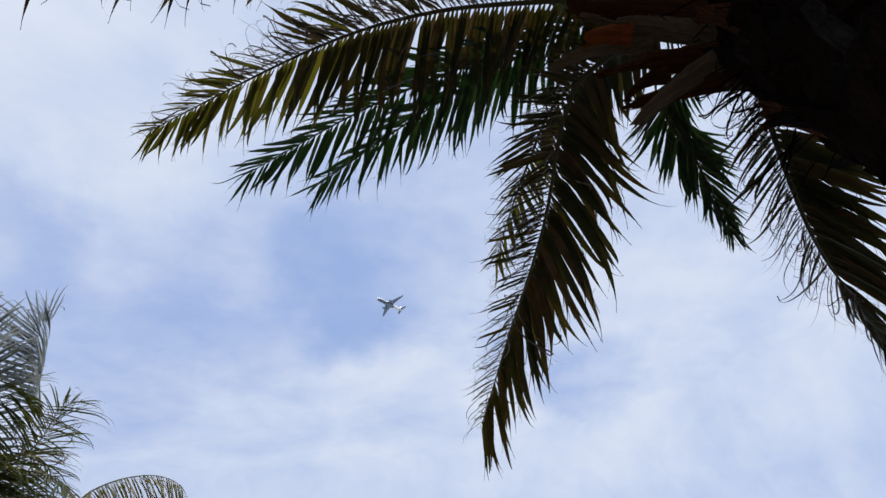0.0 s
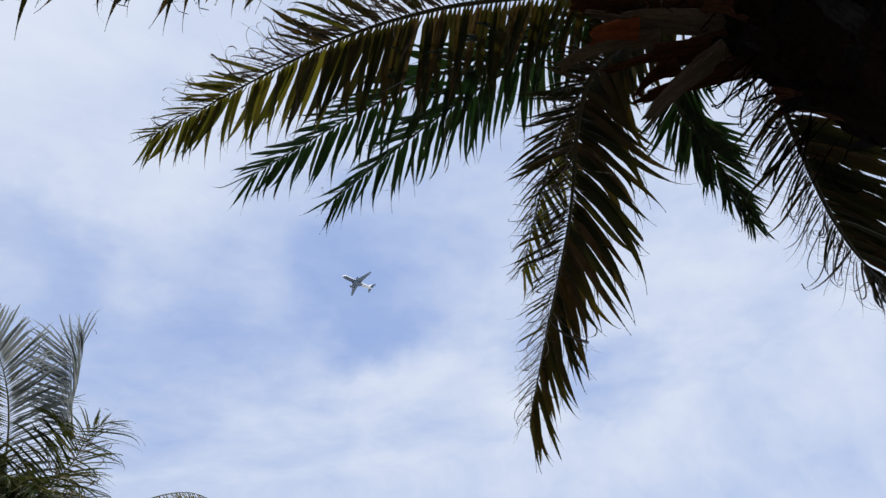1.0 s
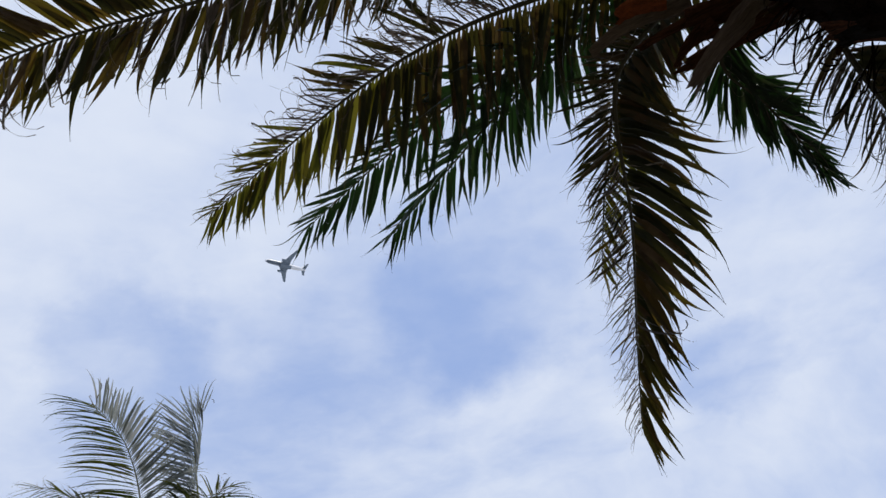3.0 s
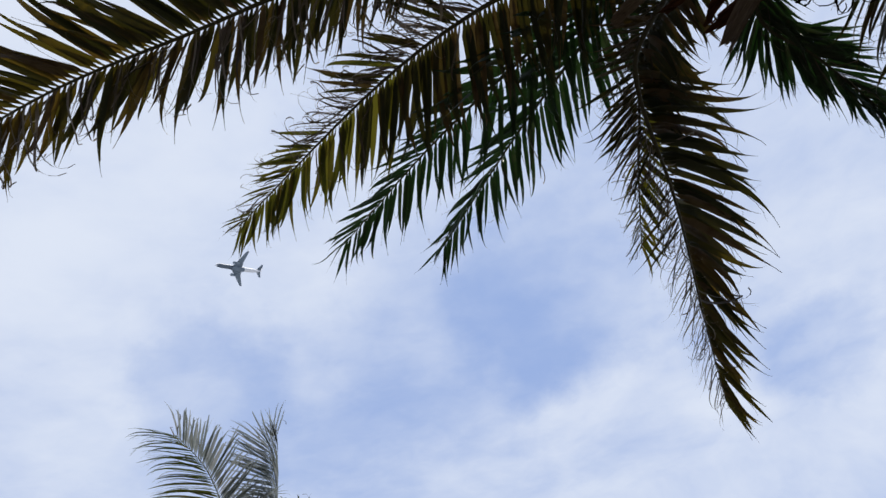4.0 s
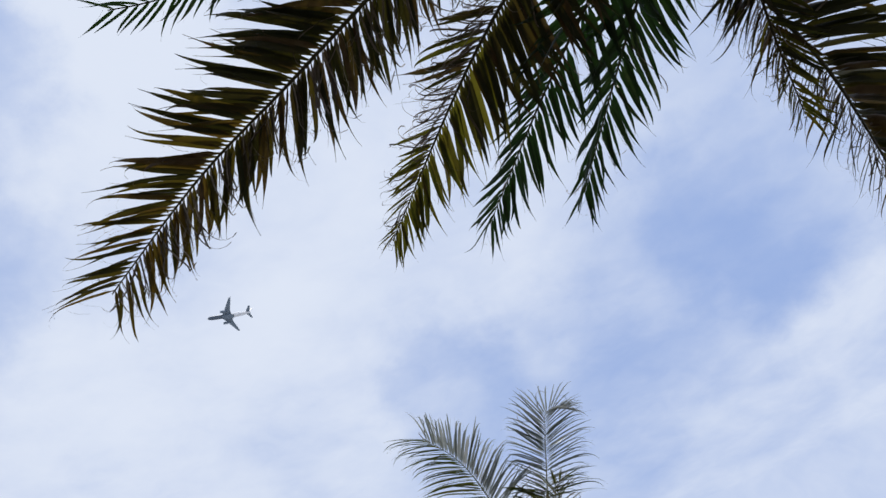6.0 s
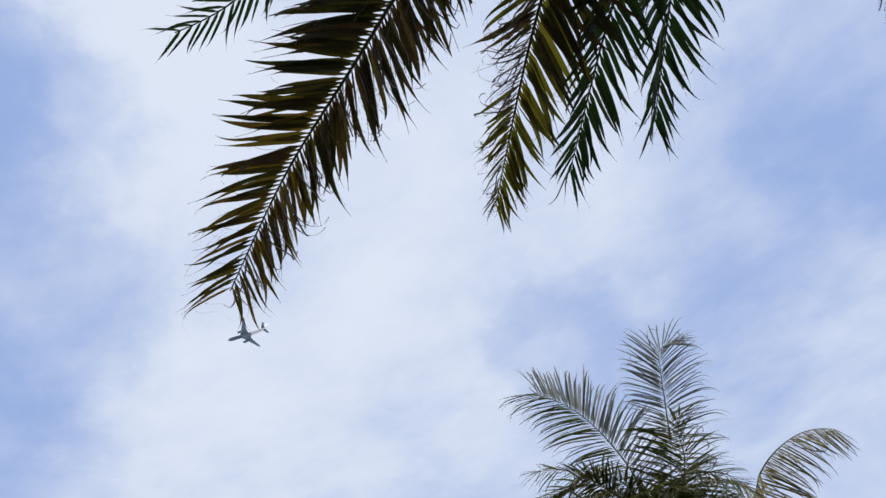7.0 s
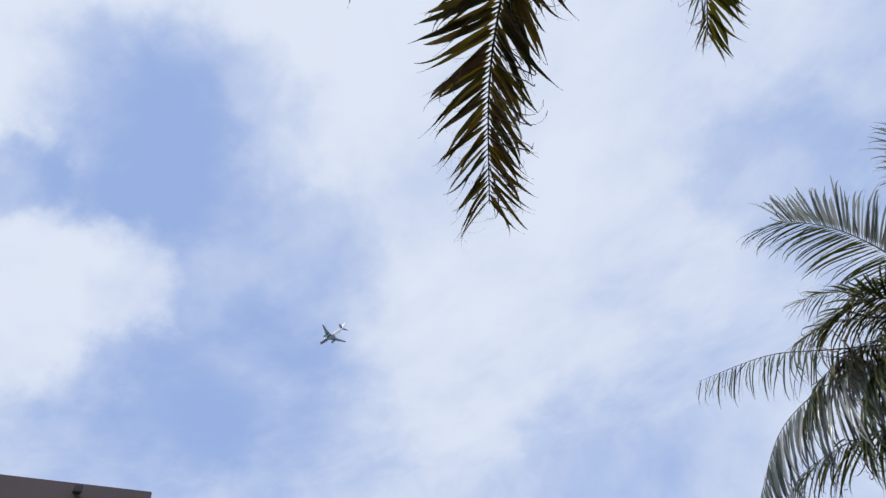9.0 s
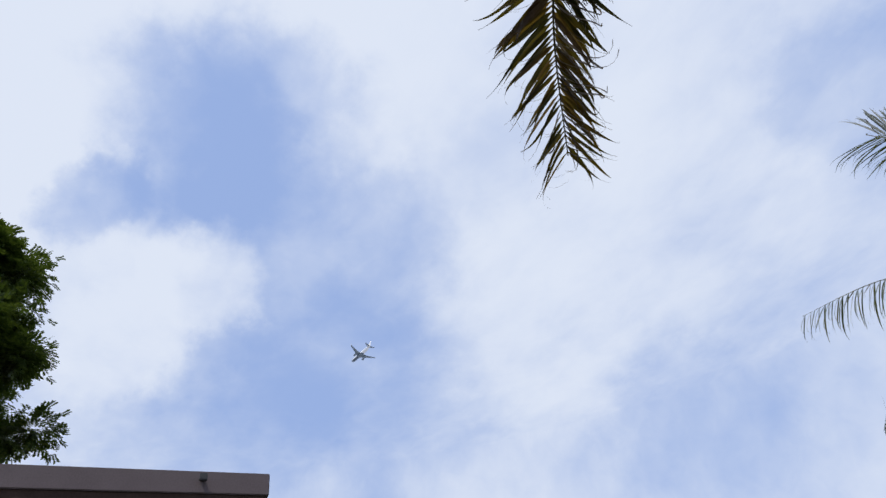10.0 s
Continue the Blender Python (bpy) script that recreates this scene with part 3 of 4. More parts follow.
def build_far_palm():
    palm = new("palm_tree")
    palm.location = FAR
    tagged(palm, "coconut palm with windblown glossy grey-green fronds", "palm tree")
    b = Vector(FAR)
    ringed_trunk(palm, [(0.5, 0.3, -0.1), (0.3, 0.2, 3.0), (0, 0, 6.6)], 0.18, 0.14, TRUNK, 7, seed=9)
    h = Vector((-0.9, 13.05, 6.75))
    g, d = (BLADE_FAR, BLADE_FAR_DRY), (BLADE_TAN, BLADE_FAR_DRY)
    kw = dict(variants=THIN, stalk=RACHIS_FAR, thick=0.026)
    out = {}
    # upper leaflets carry sky sheen in their colour, lower ones the darker blade
    out["left"] = frond(palm, b, [h, (-1.04, 12.26, 8.1), (-1.40, 11.45, 8.97), (-2.02, 10.74, 9.48)], 86, 1.24, (BLADE_SHEEN, BLADE_FAR_DRY), tip_mat=BLADE_FAR, shade_side=1, seed=41, dry=0.03, blunt=0.25, open1=40, trim=0.02, **kw)
    fold = []
    frond(palm, b, [h, (-0.5, 12.78, 7.5), (-0.06, 12.39, 8.24), (0.02, 12.27, 8.42)], 40, 1.3, g, seed=142, dry=0.08, blunt=0.1, open1=62, trim=0.0, sag=0.15, **kw)
    out["tall"] = frond(palm, b, [(-0.06, 12.39, 8.24), (0.18, 12.02, 8.77), (0.40, 11.68, 9.24), (0.58, 11.45, 9.55), (0.90, 11.40, 9.60)], 56, 1.12, (BLADE_SHEEN, BLADE_FAR_DRY), seed=42, dry=0.05, blunt=0.35, open0=70, open1=40, start=0.02, fold=fold, **dict(kw, thick=0.018))
    out["fold"] = fold
    out["brown"] = frond(palm, b, [h, (0.57, 13.21, 6.85), (1.13, 13.0, 7.26), (1.56, 12.9, 7.47), (2.04, 12.8, 7.55), (2.42, 12.78, 7.49), (2.75, 12.78, 7.3)], 70, 1.12, (BLADE_TAN, BLADE_FAR_DRY), seed=43, dry=0.1, sag=0.75, lift=-0.15, open1=40, **dict(kw, thick=0.04))
    frond(palm, b, [h, (-1.63, 12.13, 7.76), (-2.28, 11.65, 7.75), (-2.89, 11.48, 7.55)], 43, 1.18, g, seed=44, dry=0.1, sag=0.1, **kw)
    frond(palm, b, [h, (-2.79, 12.13, 7.43), (-3.74, 11.5, 7.70), (-5.05, 10.85, 7.68)], 47, 1.01, g, seed=45, dry=0.06, sag=0.95, **kw)
    frond(palm, b, [h, (-2.12, 12.5, 7.0), (-3.03, 11.97, 6.9), (-4.14, 11.5, 6.4), (-5.10, 11.25, 5.34)], 56, 1.57, (BLADE_SHEEN, BLADE_FAR_DRY), seed=46, dry=0.06, sag=1.1, **kw)
    frond(palm, b, [h, (-2.77, 12.92, 6.17), (-3.63, 12.48, 6.04), (-4.45, 12.06, 5.77), (-4.95, 11.88, 5.34)], 50, 1.34, g, seed=47, dry=0.15, sag=0.4, **kw)
    frond(palm, b, [h, (-0.03, 12.14, 7.51), (0.2, 11.55, 7.99), (0.54, 11.27, 8.06)], 56, 0.90, g, seed=48, dry=0.35, **kw)
    frond(palm, b, [h, (-1.3, 13.6, 8.0), (-1.9, 14.2, 8.6), (-2.6, 14.9, 8.7)], 35, 1.01, g, seed=49, dry=0.1, **kw)
    frond(palm, b, [h, (-0.5, 13.8, 8.0), (0.1, 14.6, 8.5), (0.9, 15.4, 8.2)], 35, 1.01, g, seed=50, dry=0.1, **kw)
    frond(palm, b, [h, (-0.2, 12.5, 7.2), (0.5, 11.9, 6.9), (1.0, 11.5, 6.0)], 35, 0.90, g, seed=51, dry=0.3, sag=0.3, **kw)
    frond(palm, b, [h, (-1.2, 12.2, 7.2), (-1.4, 11.3, 6.9), (-1.5, 10.7, 6.1)], 35, 0.90, d, seed=52, dry=0.3, sag=0.3, **kw)
    frond(palm, b, [h, (-2.2, 12.4, 7.3), (-3.2, 11.9, 7.0), (-3.9, 11.6, 6.3)], 50, 1.23, g, seed=53, dry=0.15, sag=0.4, **kw)
    frond(palm, b, [h, (-1.9, 12.3, 7.0), (-2.8, 11.8, 6.3), (-3.2, 11.6, 5.3)], 50, 1.23, g, seed=54, dry=0.25, sag=0.3, **kw)
    frond(palm, b, [h, (-1.8, 12.6, 7.6), (-2.7, 12.3, 8.0), (-3.5, 12.1, 7.9)], 43, 1.01, d, seed=55, dry=0.3, sag=0.3, **kw)
    for i, pts in enumerate((((-1.6, 12.6, 7.9), (-2.3, 12.3, 8.5), (-3.0, 12.0, 8.6)), ((-1.4, 12.3, 6.6), (-1.9, 12.0, 6.0), (-2.2, 11.9, 5.0)), ((-1.8, 12.8, 6.4), (-2.6, 12.6, 5.8), (-3.0, 12.5, 4.9)), ((-1.2, 12.4, 7.7), (-1.7, 11.9, 8.0), (-2.2, 11.5, 7.7)))):
        frond(palm, b, [h, *pts], 43, 0.95, d if i == 3 else g, seed=160 + i, dry=0.2, sag=0.3, **kw)
    # a dried flower spray
    V, F = [], []
    rf = random.Random(8)
    for i in range(70):
        vs, fs = STRANDS[i % KINDS]
        m3 = frame_of(Vector((rf.uniform(-1, .4), rf.uniform(-1, .2), rf.uniform(-.6, .5))), Vector((0, 0, -1)))
        q = len(V) * len(vs)
        V.append(vs * np.array([1, 2.2, 2.2]) * rf.uniform(0.35, 0.7) @ np.array(m3).T + np.array([-1.7 + rf.uniform(-.25, .1), -0.85 + rf.uniform(-.2, .2), 7.15 + rf.uniform(-.2, .2)]))
        F += [tuple(x + q for x in ff) for ff in fs]
    tagged(mesh_object("flower_spray", np.concatenate(V).tolist(), F, SPRAY, palm), "pale pinkish dried flower spray", kind="stuff")
    for i, (x, y, z) in enumerate(((-1.6, -1.2, -0.9), (-0.5, -1.7, -0.8), (0.6, -1.5, -1.0), (1.5, -0.9, -0.9), (-2.2, -0.6, -1.2), (-1.1, -1.6, -1.5), (0.1, -1.4, -1.7), (1.0, -1.2, -1.6), (-2.0, 0.8, -0.9), (1.8, 0.6, -1.2))):
        t = Vector((x, y, z))
        o = Vector((x, y, 0))
        frond(palm, b, [h - Vector((0, 0, 0.1)), h + o * 0.45 + Vector((0, 0, 0.25)), h + o * 0.85 + Vector((0, 0, z * 0.3)), h + o * 1.05 + Vector((0, 0, z * 1.1))], 33, 0.90, d if i in (1, 6) else g, seed=140 + i, dry=0.2, sag=0.3, **kw)
    r = random.Random(77)
    for i in range(26):
        a, e = r.uniform(0, 360), r.uniform(-18, 36)
        ray = toward(a, e) * 0.85
        frond(palm, b, [h, h + ray * 0.7, h + ray * 1.4 + Vector((0, 0, -.1)), h + ray * 2.0 + Vector((0, 0, -.45))], 35, 0.95, g, seed=80 + i, dry=0.15, sag=0.2, **kw)
    for i in range(12):
        a = i * 2.4
        o = Vector((math.cos(a), math.sin(a), 0))
        stump(palm, o * 0.1 + Vector((0, 0, 6.3 + 0.03 * i)), o * 0.42 + Vector((0, 0, 6.75 + 0.04 * i)), 0.13, 0.05, BOOT, seed=120 + i)
    for i, (x, y, z) in enumerate(((-0.45, -0.5, 1.0), (0.5, -0.45, 0.95), (0.1, -0.75, 0.7), (-0.8, -0.2, 0.7), (0.75, 0.1, 0.75), (-0.1, -0.3, 1.25))):
        stump(palm, (0, -0.05, 6.55), (x, y - 0.05, 6.6 + z), 0.13, 0.07, GREEN_STALK, label="broad yellow-green leaf base", seed=220 + i)
    return palm, out


far_palm, FAR_FRONDS = build_far_palm()


# ---- building ----
def build_house():
    house = new("house")
    house.location = (-9.72, 2.42, 0)
    house.rotation_euler = (0, 0, radians(-3.5))
    tagged(house, "cream rendered house with flat mauve roof overhang", "house")
    bm = bmesh.new()
    box(bm, -5.6, -13.2, 0, -0.75, -0.75, 5.80)
    part("wall", bm, WALL, house)
    bm = bmesh.new()
    box(bm, -6.4, -14, 5.92, 0, 0, 6.27, 0.012)
    part("roof", bm, FASCIA, house, "flat roof slab with mauve-grey fascia")
    bm = bmesh.new()
    box(bm, -6.3, -13.9, 5.803, -0.035, -0.035, 5.916)
    part("soffit", bm, SOFFIT, house, "dark brown soffit")
    for i in range(5):
        y = -2.6 - i * 2.3
        for z in (1.0, 3.7):
            bm = bmesh.new()
            for q in ((y - 0.6, z, y + 0.6, z + 0.06), (y - 0.6, z + 1.24, y + 0.6, z + 1.3), (y - 0.6, z + 0.06, y - 0.54, z + 1.24), (y + 0.54, z + 0.06, y + 0.6, z + 1.24)):
                box(bm, -0.748, q[0], q[1], -0.70, q[2], q[3])
            w = part("window", bm, PLANE_WHITE, house, "white framed window")
            bm = bmesh.new()
            box(bm, -0.748, y - 0.54, z + 0.06, -0.73, y + 0.54, z + 1.24)
            part("pane", bm, GLASS, w)
    # small floodlight on the fascia
    lamp = new("floodlight")
    lamp.location = Vector((-9.72, 2.42, 6.13)) + Matrix.Rotation(radians(-3.5), 3, "Z") @ Vector((0.0, -1.02, 0))
    lamp.rotation_euler = (0, 0, radians(-3.5))
    tagged(lamp, "small dark floodlight fixed to the roof fascia", "outdoor lamp")
    bm = bmesh.new()
    box(bm, 0.002, -0.03, -0.03, 0.06, 0.03, 0.03, 0.006)
    part("bracket", bm, DARK_METAL, lamp)
    bm = bmesh.new()
    box(bm, 0.06, -0.055, -0.06, 0.15, 0.055, 0.05, 0.012)
    part("lamp_head", bm, DARK_METAL, lamp)


build_house()


# ---- broadleaf tree ----
def build_tree():
    tree = new("tree")
    base = Vector((-17.4, -5.05, 0))
    tree.location = base
    tagged(tree, "tall bushy broadleaf tree with small dark green leaflets", "tree")
    r = random.Random(3)
    rings = []
    for i in range(16):
        s = i / 15
        rad = 0.30 * (1 - 0.75 * s) + 0.12 * math.exp(-s * 14)
        c = Vector((0.25 * math.sin(s * 3), 0.2 * math.sin(s * 4), 12.5 * s))
        rings.append([c + Vector((math.cos(k * math.tau / 10), math.sin(k * math.tau / 10), 0)) * rad * (1 + r.uniform(-.06, .06)) for k in range(10)])
    v, f = loft(rings)
    mesh_object("trunk", v, f, BARK, tree)
    clumps = []
    for i in range(80):
        z = 4.6 + 11.6 * r.random()
        a = r.uniform(0, math.tau)
        reach = 3.4 * math.sqrt(max(0.1, 1 - ((z - 8.8) / 7.8) ** 2)) * r.uniform(0.7, 1.0)
        tip = Vector((math.cos(a) * reach, math.sin(a) * reach, z))
        foot = Vector((0, 0, max(4.0, z - reach * 0.6)))
        line, _l = spline([foot, foot.lerp(tip, 0.5) + Vector((0, 0, 0.35)), tip], 8)
        rings = []
        for k, p in enumerate(line):
            w = 0.075 * (1 - k / 8.6)
            rings.append([p + Vector((math.cos(q * math.tau / 6) * w, math.sin(q * math.tau / 6) * w, 0.3 * w * math.sin(q))) for q in range(6)])
        v, f = loft(rings)
        mesh_object("limb", v, f, BARK, tree)
        clumps += [(line[k] + Vector((r.uniform(-.25, .25), r.uniform(-.25, .25), r.uniform(-.2, .3))), r.uniform(0.7, 1.35)) for k in (3, 5, 6, 7, 8)]
    V, F = [], []
    for c, size in clumps:
        for _ in range(170):
            d = Vector((r.gauss(0, 1), r.gauss(0, 1), r.gauss(0, 0.7)))
            p = c + d * size * 0.27
            ax = (d.normalized() + Vector((0, 0, -0.35)) + Vector((r.uniform(-.4, .4), r.uniform(-.4, .4), 0))).normalized()
            side = ax.cross(Vector((0, 0, 1)))
            side = side.normalized() if side.length > .05 else Vector((1, 0, 0))
            nor = side.cross(ax)
            # a compound leaf: pairs of small leaflets along a stalk
            for j in range(5):
                q = p + ax * (0.045 * j)
                for sg in (-1, 1):
                    t = q + (side * sg * 0.088 + ax * 0.05 + nor * r.uniform(-.03, .03)) * r.uniform(0.8, 1.25)
                    mid = q.lerp(t, 0.5)
                    wv = ax * 0.034
                    o = len(V)
                    V += [q, mid + wv + nor * 0.006, t, mid - wv]
                    F.append((o, o + 1, o + 2, o + 3))
    crown = mesh_object("crown", V, F, TREE_LEAF, tree, smooth=False)
    tagged(crown, "crown of small pinnate leaves", kind="stuff")


build_tree()


# ---- airliner ----
def build_plane():
    """Nose along +y, origin amidships; 37.6 m long, 34 m span."""
    plane = new("airplane")
    tagged(plane, "twin-engined white passenger jet flying with wheels up", "airplane")
    rings = []
    for y, rad, dz in ((18.8, 0.15, -0.5), (18.4, 0.7, -0.42), (17.4, 1.25, -0.25), (15.8, 1.7, -0.08), (13.6, 1.95, 0), (0, 1.98, 0), (-8, 1.98, 0), (-11.5, 1.75, 0.2), (-15, 1.15, 0.6), (-17.6, 0.55, 0.95), (-18.8, 0.18, 1.1)):
        rings.append([Vector((math.cos(k * math.tau / 24) * rad, y, dz + math.sin(k * math.tau / 24) * rad)) for k in range(24)])
    v, f = loft(rings)
    mesh_object("fuselage", v, f, PLANE_WHITE, plane)
    rings = []
    for y, rad, dz in ((17.3, 1.30, -0.24), (15.8, 1.73, -0.08), (13.6, 1.99, 0), (4.6, 2.01, 0)):
        rings.append([Vector((math.cos(a) * rad, y, dz + math.sin(a) * rad)) for a in [radians(195 + k * 10) for k in range(16)]] + [Vector((math.cos(a) * rad * 0.97, y, dz + math.sin(a) * rad * 0.97)) for a in [radians(345 - k * 10) for k in range(16)]])
    v, f = loft(rings)
    mesh_object("forward_belly", v, f, PLANE_BLUE, plane, "dark blue-grey painted forward belly")
    rings = []
    for y, w, h in ((6.2, 0.2, 0.1), (4.5, 1.9, 0.7), (0, 2.3, 0.95), (-3.8, 2.0, 0.8), (-5.8, 0.3, 0.1)):
        rings.append([Vector((math.cos(k * math.tau / 16) * w, y, -1.45 + math.sin(k * math.tau / 16) * h)) for k in range(16)])
    v, f = loft(rings)
    mesh_object("belly_fairing", v, f, PLANE_GREY, plane, "grey belly fairing")

    def wing(name, sg, stations, mat):
        rings = []
        for x, y_le, chord, z, th in stations:
            ring = []
            for k in range(16):
                a = k * math.tau / 16
                c = 0.5 - 0.5 * math.cos(a)
                zt = th * chord * math.sin(a) * (1.0 - 0.55 * c)
                ring.append(Vector((sg * x, y_le - chord * c, z + zt)))
            rings.append(ring)
        v, f = loft(rings)
        if sg < 0:
            f = [tuple(reversed(q)) for q in f]
        return mesh_object(name, v, f, mat, plane)

    for sg in (-1, 1):
        wing("wing", sg, [(1.2, 6.0, 8.4, -1.1, 0.075), (6.2, 2.5, 5.0, -0.7, 0.065), (16.3, -3.2, 2.0, 0.55, 0.055), (17.0, -3.9, 1.2, 0.7, 0.05)], PLANE_GREY)
        wing("winglet", sg, [(16.9, -3.9, 1.3, 0.65, 0.05), (17.2, -4.6, 0.9, 1.9, 0.05)], PLANE_WHITE)
        wing("tailplane", sg, [(0.5, -13.9, 3.6, 0.95, 0.05), (6.2, -17.3, 1.5, 1.5, 0.05)], PLANE_GREY)
        rings = []
        for y, rad in ((5.6, 0.95), (5.2, 1.12), (3.6, 1.18), (2.0, 1.02), (1.0, 0.72), (0.4, 0.45)):
            rings.append([Vector((sg * 5.75 + math.cos(k * math.tau / 18) * rad, y, -2.0 + math.sin(k * math.tau / 18) * rad)) for k in range(18)])
        v, f = loft(rings)
        eng = mesh_object("engine", v, f, PLANE_GREY, plane)
        bm = bmesh.new()
        bmesh.ops.create_circle(bm, cap_ends=True, segments=18, radius=0.86, matrix=pose(sg * 5.75, 5.62, -2.0, 90))
        part("fan", bm, PLANE_DARK, eng)
        bm = bmesh.new()
        box(bm, sg * 5.75 - 0.18, -0.2, -1.25, sg * 5.75 + 0.18, 3.6, -0.75, 0.05)
        part("pylon", bm, PLANE_GREY, plane)
    rings = []
    for z, y_le, chord in ((1.5, -11.8, 6.0), (2.4, -13.2, 4.9), (7.6, -17.2, 2.2)):
        rings.append([Vector((0.11 * chord * 0.5 * math.sin(k * math.tau / 12), y_le - chord * (0.5 - 0.5 * math.cos(k * math.tau / 12)), z)) for k in range(12)])
    v, f = loft(rings)
    mesh_object("fin", v, f, PLANE_WHITE, plane)
    return plane


airplane = build_plane()


# ---- what moves ----
def motions():
    """The jet's straight flight, and the fronds that the wind sways."""
    rows = []
    for t, x, y in ((0, 258.6, 422.7), (2.5, 83.8, 362.6), (5.5, -174.3, 303.3), (7.5, -326.5, 276.5), (10, -530.9, 222.7)):
        rows.append((t, pose(x * 1.08, y * 1.08, 423.0, 1.5, 11, 103.6)))
    walk(airplane, rows)

    def sway(ob, rows):
        foot = ob.location.copy()
        walk(ob, [(t, pose(foot.x + x, foot.y + y, foot.z + z, a, b, c)) for t, x, y, z, a, b, c in rows])

    n = NEAR_FRONDS
    sway(n["over"], [(0, 0, 0, 0, 0.497, 2.061, -2.459), (0.5, 0, 0, 0, 0.256, 0.978, -1.073), (1, 0, 0, 0, 0.255, 0.5, 0.021), (1.5, 0, 0, 0, 0.054, 0.09, 0.042), (5.5, 0, 0, 0, 0, 0, 0), (7, 0, 0, 0, -0.3, 1, -0.3), (7.5, 0, 0, 0, 0, 0, 0), (8, 0, 0, 0, 1.8, -1.2, 0.5), (8.5, 0, 0, 0, 4.5, -2.5, 1), (9, 0, 0, 0, 6.4, -3.4, 1.3), (9.5, 0, 0, 0, 6.6, -3.6, 1.6), (10, 0, 0, 0, 6.4, -3.5, 1.7)])
    sway(n["side"], [(0, 0, 0, 0, 0.995, 1.407, -1.803), (0.5, 0, 0, 0, 0.082, 0.368, -1.294), (1, 0, 0, 0, 0.521, 1.044, 0.614), (1.5, 0, 0, 0, -0.248, -0.142, 2.092), (2, 0, 0, 0, 0.007, -0, 0.6), (2.5, 0, 0, 0, -0.3, -0.1, -0.1), (4, 0, 0, 0, 0, 0.6, 1.4), (5.5, 0, 0, 0, 0.1, 0.5, 1.4), (7, 0, 0, 0, 0.3, 0.3, -1.4), (7.5, 0, 0, 0, 0.1, 0.1, -2.3), (8, 0, 0, 0, -0.2, -0.2, -2.1), (8.5, 0, 0, 0, -0.4, -0.4, -0.7), (9, 0, 0, 0, -0.9, -0.9, 0.2), (10, 0, 0, 0, -0.9, -0.9, 0.2)])
    sway(n["inner"], [(0, 0, 0, 0, 1.143, 1.105, -1.485), (0.5, 0, 0, 0, 0.657, 0.425, -0.06), (1, 0, 0, 0, 1.387, 0.364, 1.011), (1.5, 0, 0, 0, 0.965, -0.746, 0.159), (2, 0, 0, 0, -0.112, -1.577, 0.3), (2.5, 0, 0, 0, 1.3, -0.7, 1), (4, 0, 0, 0, 0.8, -1.8, 1.6), (5.5, 0, 0, 0, 0.9, -1.6, 1.7), (7, 0, 0, 0, -1, -0.8, 2), (7.5, 0, 0, 0, 0.3, 0.2, 0.6), (10, 0, 0, 0, 0.3, 0.2, 0.6)])
    sway(n["inner_low"], [(0, 0, 0, 0, 1.202, 0.934, -1.299), (0.5, 0, 0, 0, 1.393, 0.645, 0.517), (1, 0, 0, 0, 0.452, 0.112, -1.191), (1.5, 0, 0, 0, -0.118, 0.058, -1.068), (2, 0, 0, 0, -0.43, -0.262, 0), (2.5, 0, 0, 0, 0.4, 0.2, -0.4), (4, 0, 0, 0, -1.3, -0.2, -2.4), (4.5, 0, 0, 0, -0.4, 0.2, -3.2), (5, 0, 0, 0, -1.6, -0.7, -2), (5.5, 0, 0, 0, -1.2, -0.5, -1.9), (7, 0, 0, 0, -1.2, -0.8, -0.4), (7.5, 0, 0, 0, -0.6, -0.3, -1.3), (8, 0, 0, 0, -1.3, -0.3, -2.6), (10, 0, 0, 0, -1, -0.3, -2)])
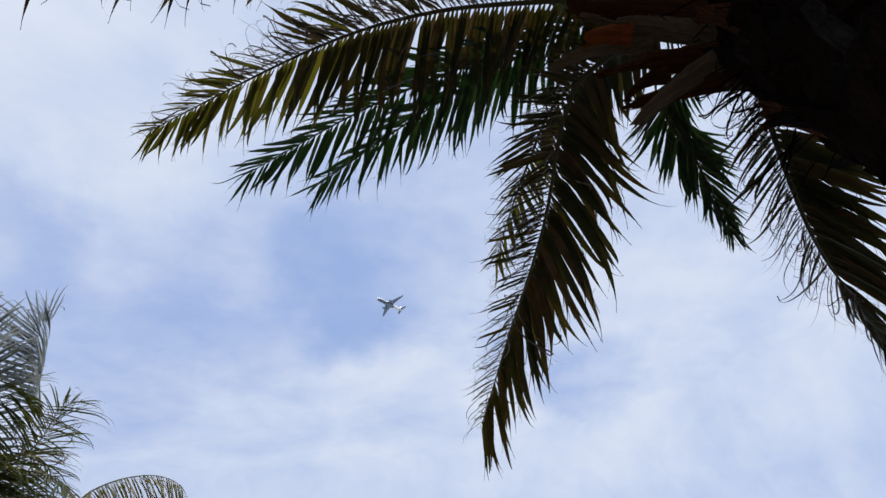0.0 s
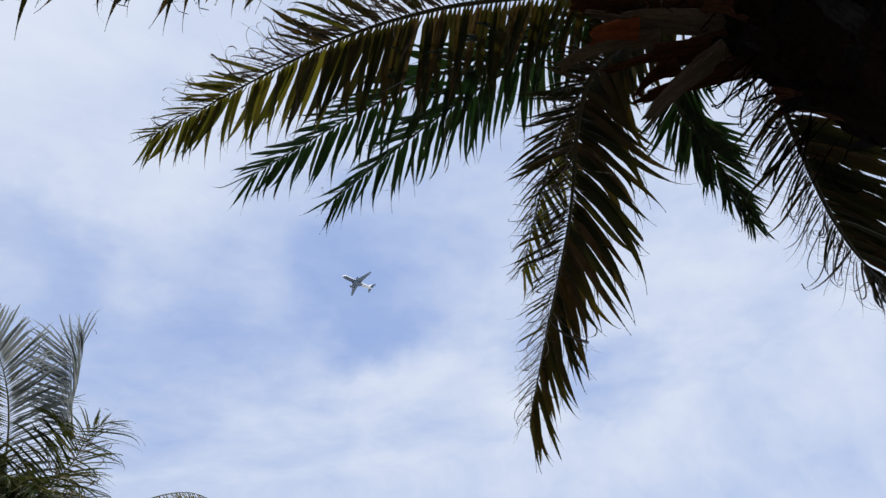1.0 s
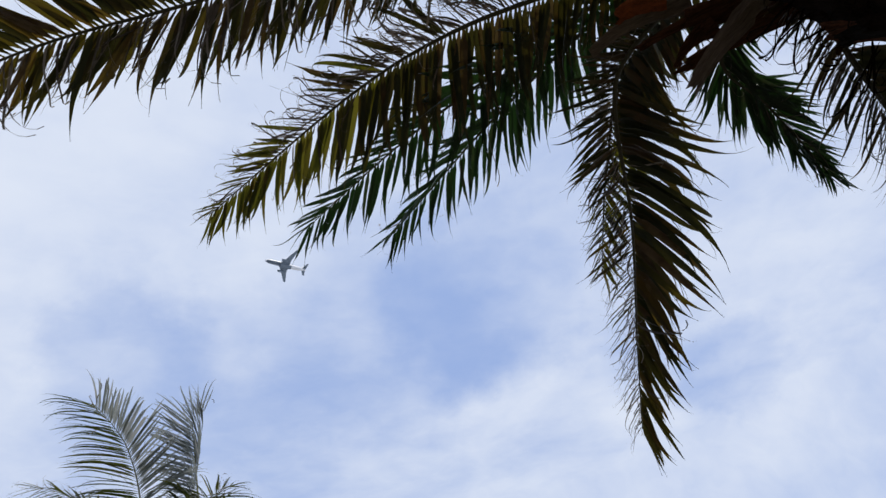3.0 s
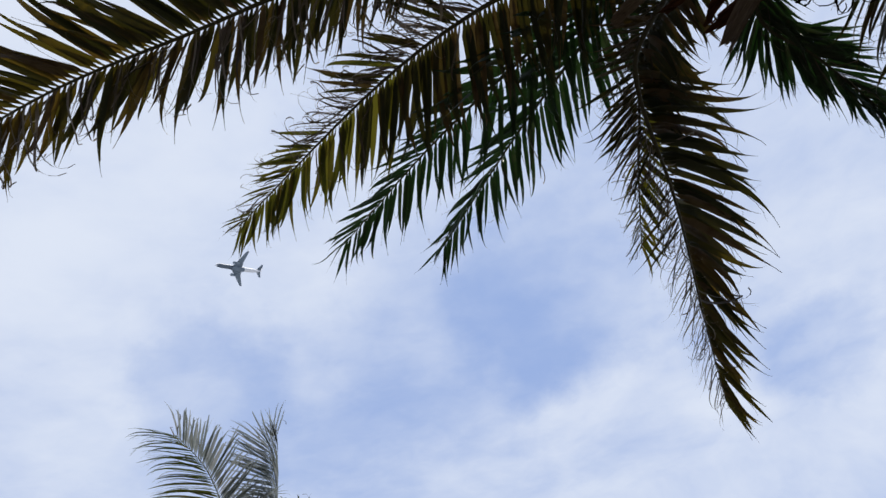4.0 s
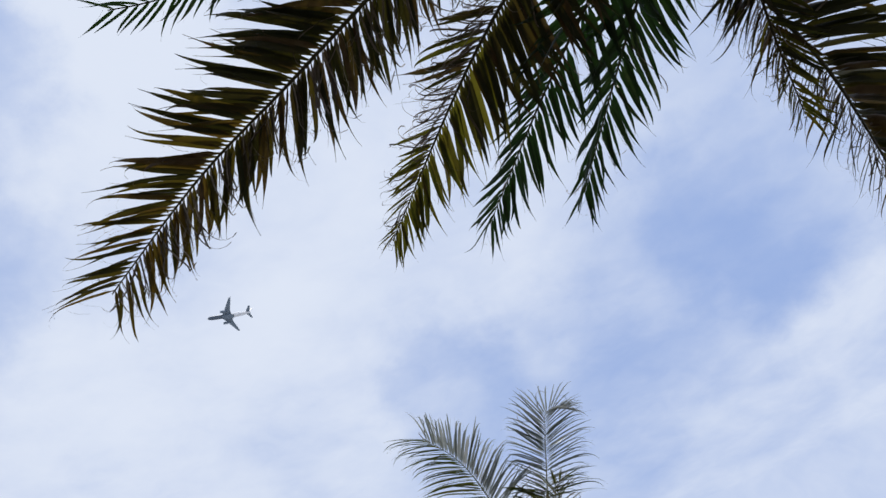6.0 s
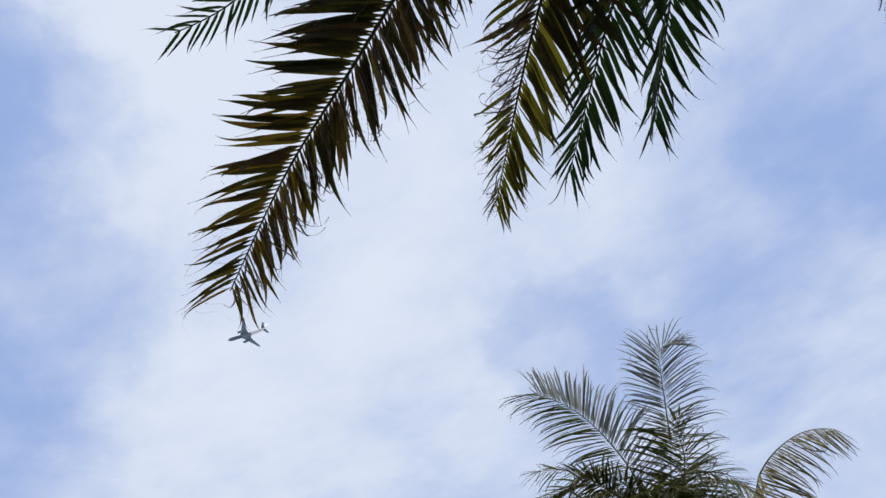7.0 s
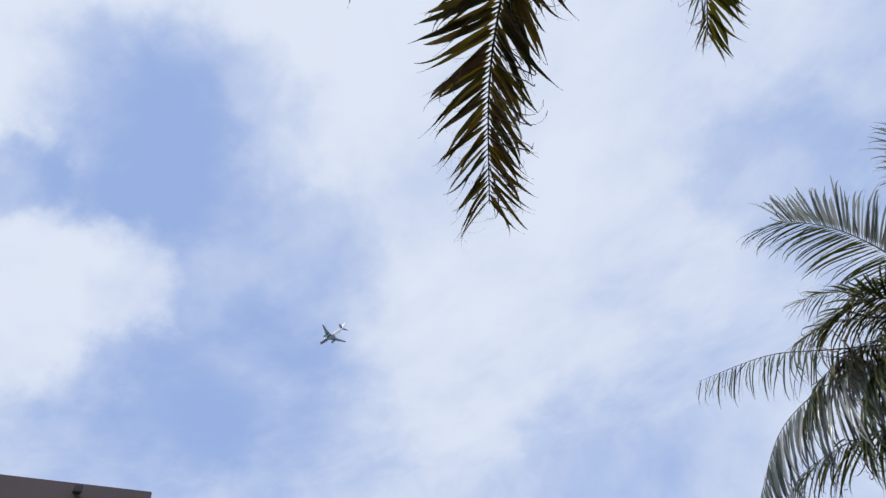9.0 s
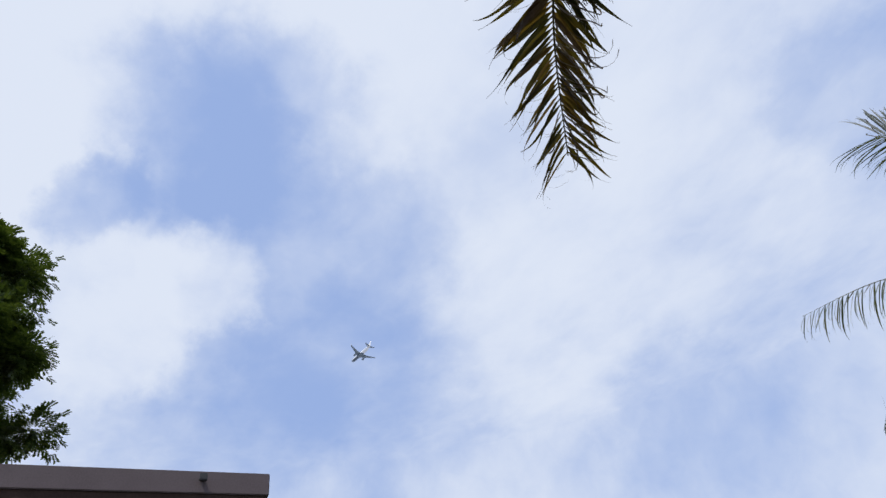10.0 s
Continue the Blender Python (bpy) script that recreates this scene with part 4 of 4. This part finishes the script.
    sway(n["hanging"], [(0, 0, 0, 0, 0, 0, 0), (0.5, -0.029, -0.022, -0.03, 2.7, -2.8, -1.2), (1, -0.038, -0.06, -0.031, 4.1, -5.6, -2.8), (1.5, -0.052, -0.064, -0.022, 3.7, -8.2, -2.9), (2, -0.078, -0.049, -0.022, 3.7, -9.8, -2.9), (2.5, -0.048, 0.011, -0.015, 3.9, -7.6, -4.1), (4, -0.118, 0.131, 0.015, 10.5, -18.8, -9.5), (5, -0.118, 0.311, 0.005, 15.2, -22.2, -12.8), (5.5, -0.048, 0.361, -0.065, 19.8, -19.8, -15.1), (10, -0.018, 0.191, -0.095, 15, -15, -10)])
    sway(n["hanging_short"], [(0, 0, 0, 0, 0, 0, 0), (0.5, -0.009, -0.062, -0.05, -2.7, -0.6, 0.3), (1, -0.018, -0.11, -0.071, -4.3, -0.8, 2.1), (1.5, -0.012, -0.114, -0.092, -4.9, -0.9, 3.6), (2, -0.018, -0.109, -0.102, -3.6, -0.8, 0.8), (2.5, -0.018, -0.109, -0.095, -3.7, -0.8, -0.4), (4, -0.018, -0.109, -0.095, -2, -0.4, 1.2), (5, -0.018, -0.109, -0.095, -1.3, -0.3, 0), (5.5, -0.018, -0.109, -0.095, -0.3, -0.1, -0.3), (10, -0.018, -0.109, -0.095, 0, 0, 0)])
    sway(n["far_side"], [(0, 0, 0, 0, 0, 0, 0), (1, 0, 0, 0, -0.2, 0, -0.2), (2, 0, 0, 0, -0.1, 0.1, -0.1), (2.5, 0, 0, 0, 0.4, 0.2, 0.7), (10, 0, 0, 0, 0, 0, 0)])
    # the tall far frond is blown over, its one side folded across, until the gust ends
    tall = FAR_FRONDS["tall"]
    foot = tall.location.copy()
    sight = Vector((0, -0.88, -0.47))
    walk(tall, [(t, Matrix.Translation(foot) @ Matrix.Rotation(radians(lean), 4, sight) @ Matrix.Rotation(radians(back), 4, "X")) for t, lean, back in
                ((0, 39, -24), (0.5, 39, -24), (1, 36, -24), (1.5, 34, -24), (2.5, 31, -23), (4, 32, -20), (4.5, 32, -13), (5, 27, -9), (5.2, 18, -6), (5.5, 9, -3), (5.7, 6, -1), (7, 0, 0), (7.5, 0, 0), (10, 1, -1))])
    folded, pivot, axis = FAR_FRONDS["fold"]
    walk(folded, [(t, Matrix.Translation(pivot) @ Matrix.Rotation(radians(-turn), 4, axis) @ Matrix.Translation(-pivot)) for t, turn in
                  ((0, 128), (1, 122), (2.5, 126), (4, 124), (4.5, 120), (5, 95), (5.2, 66), (5.5, 26), (5.7, 8), (7, 0), (10, 0))])


motions()
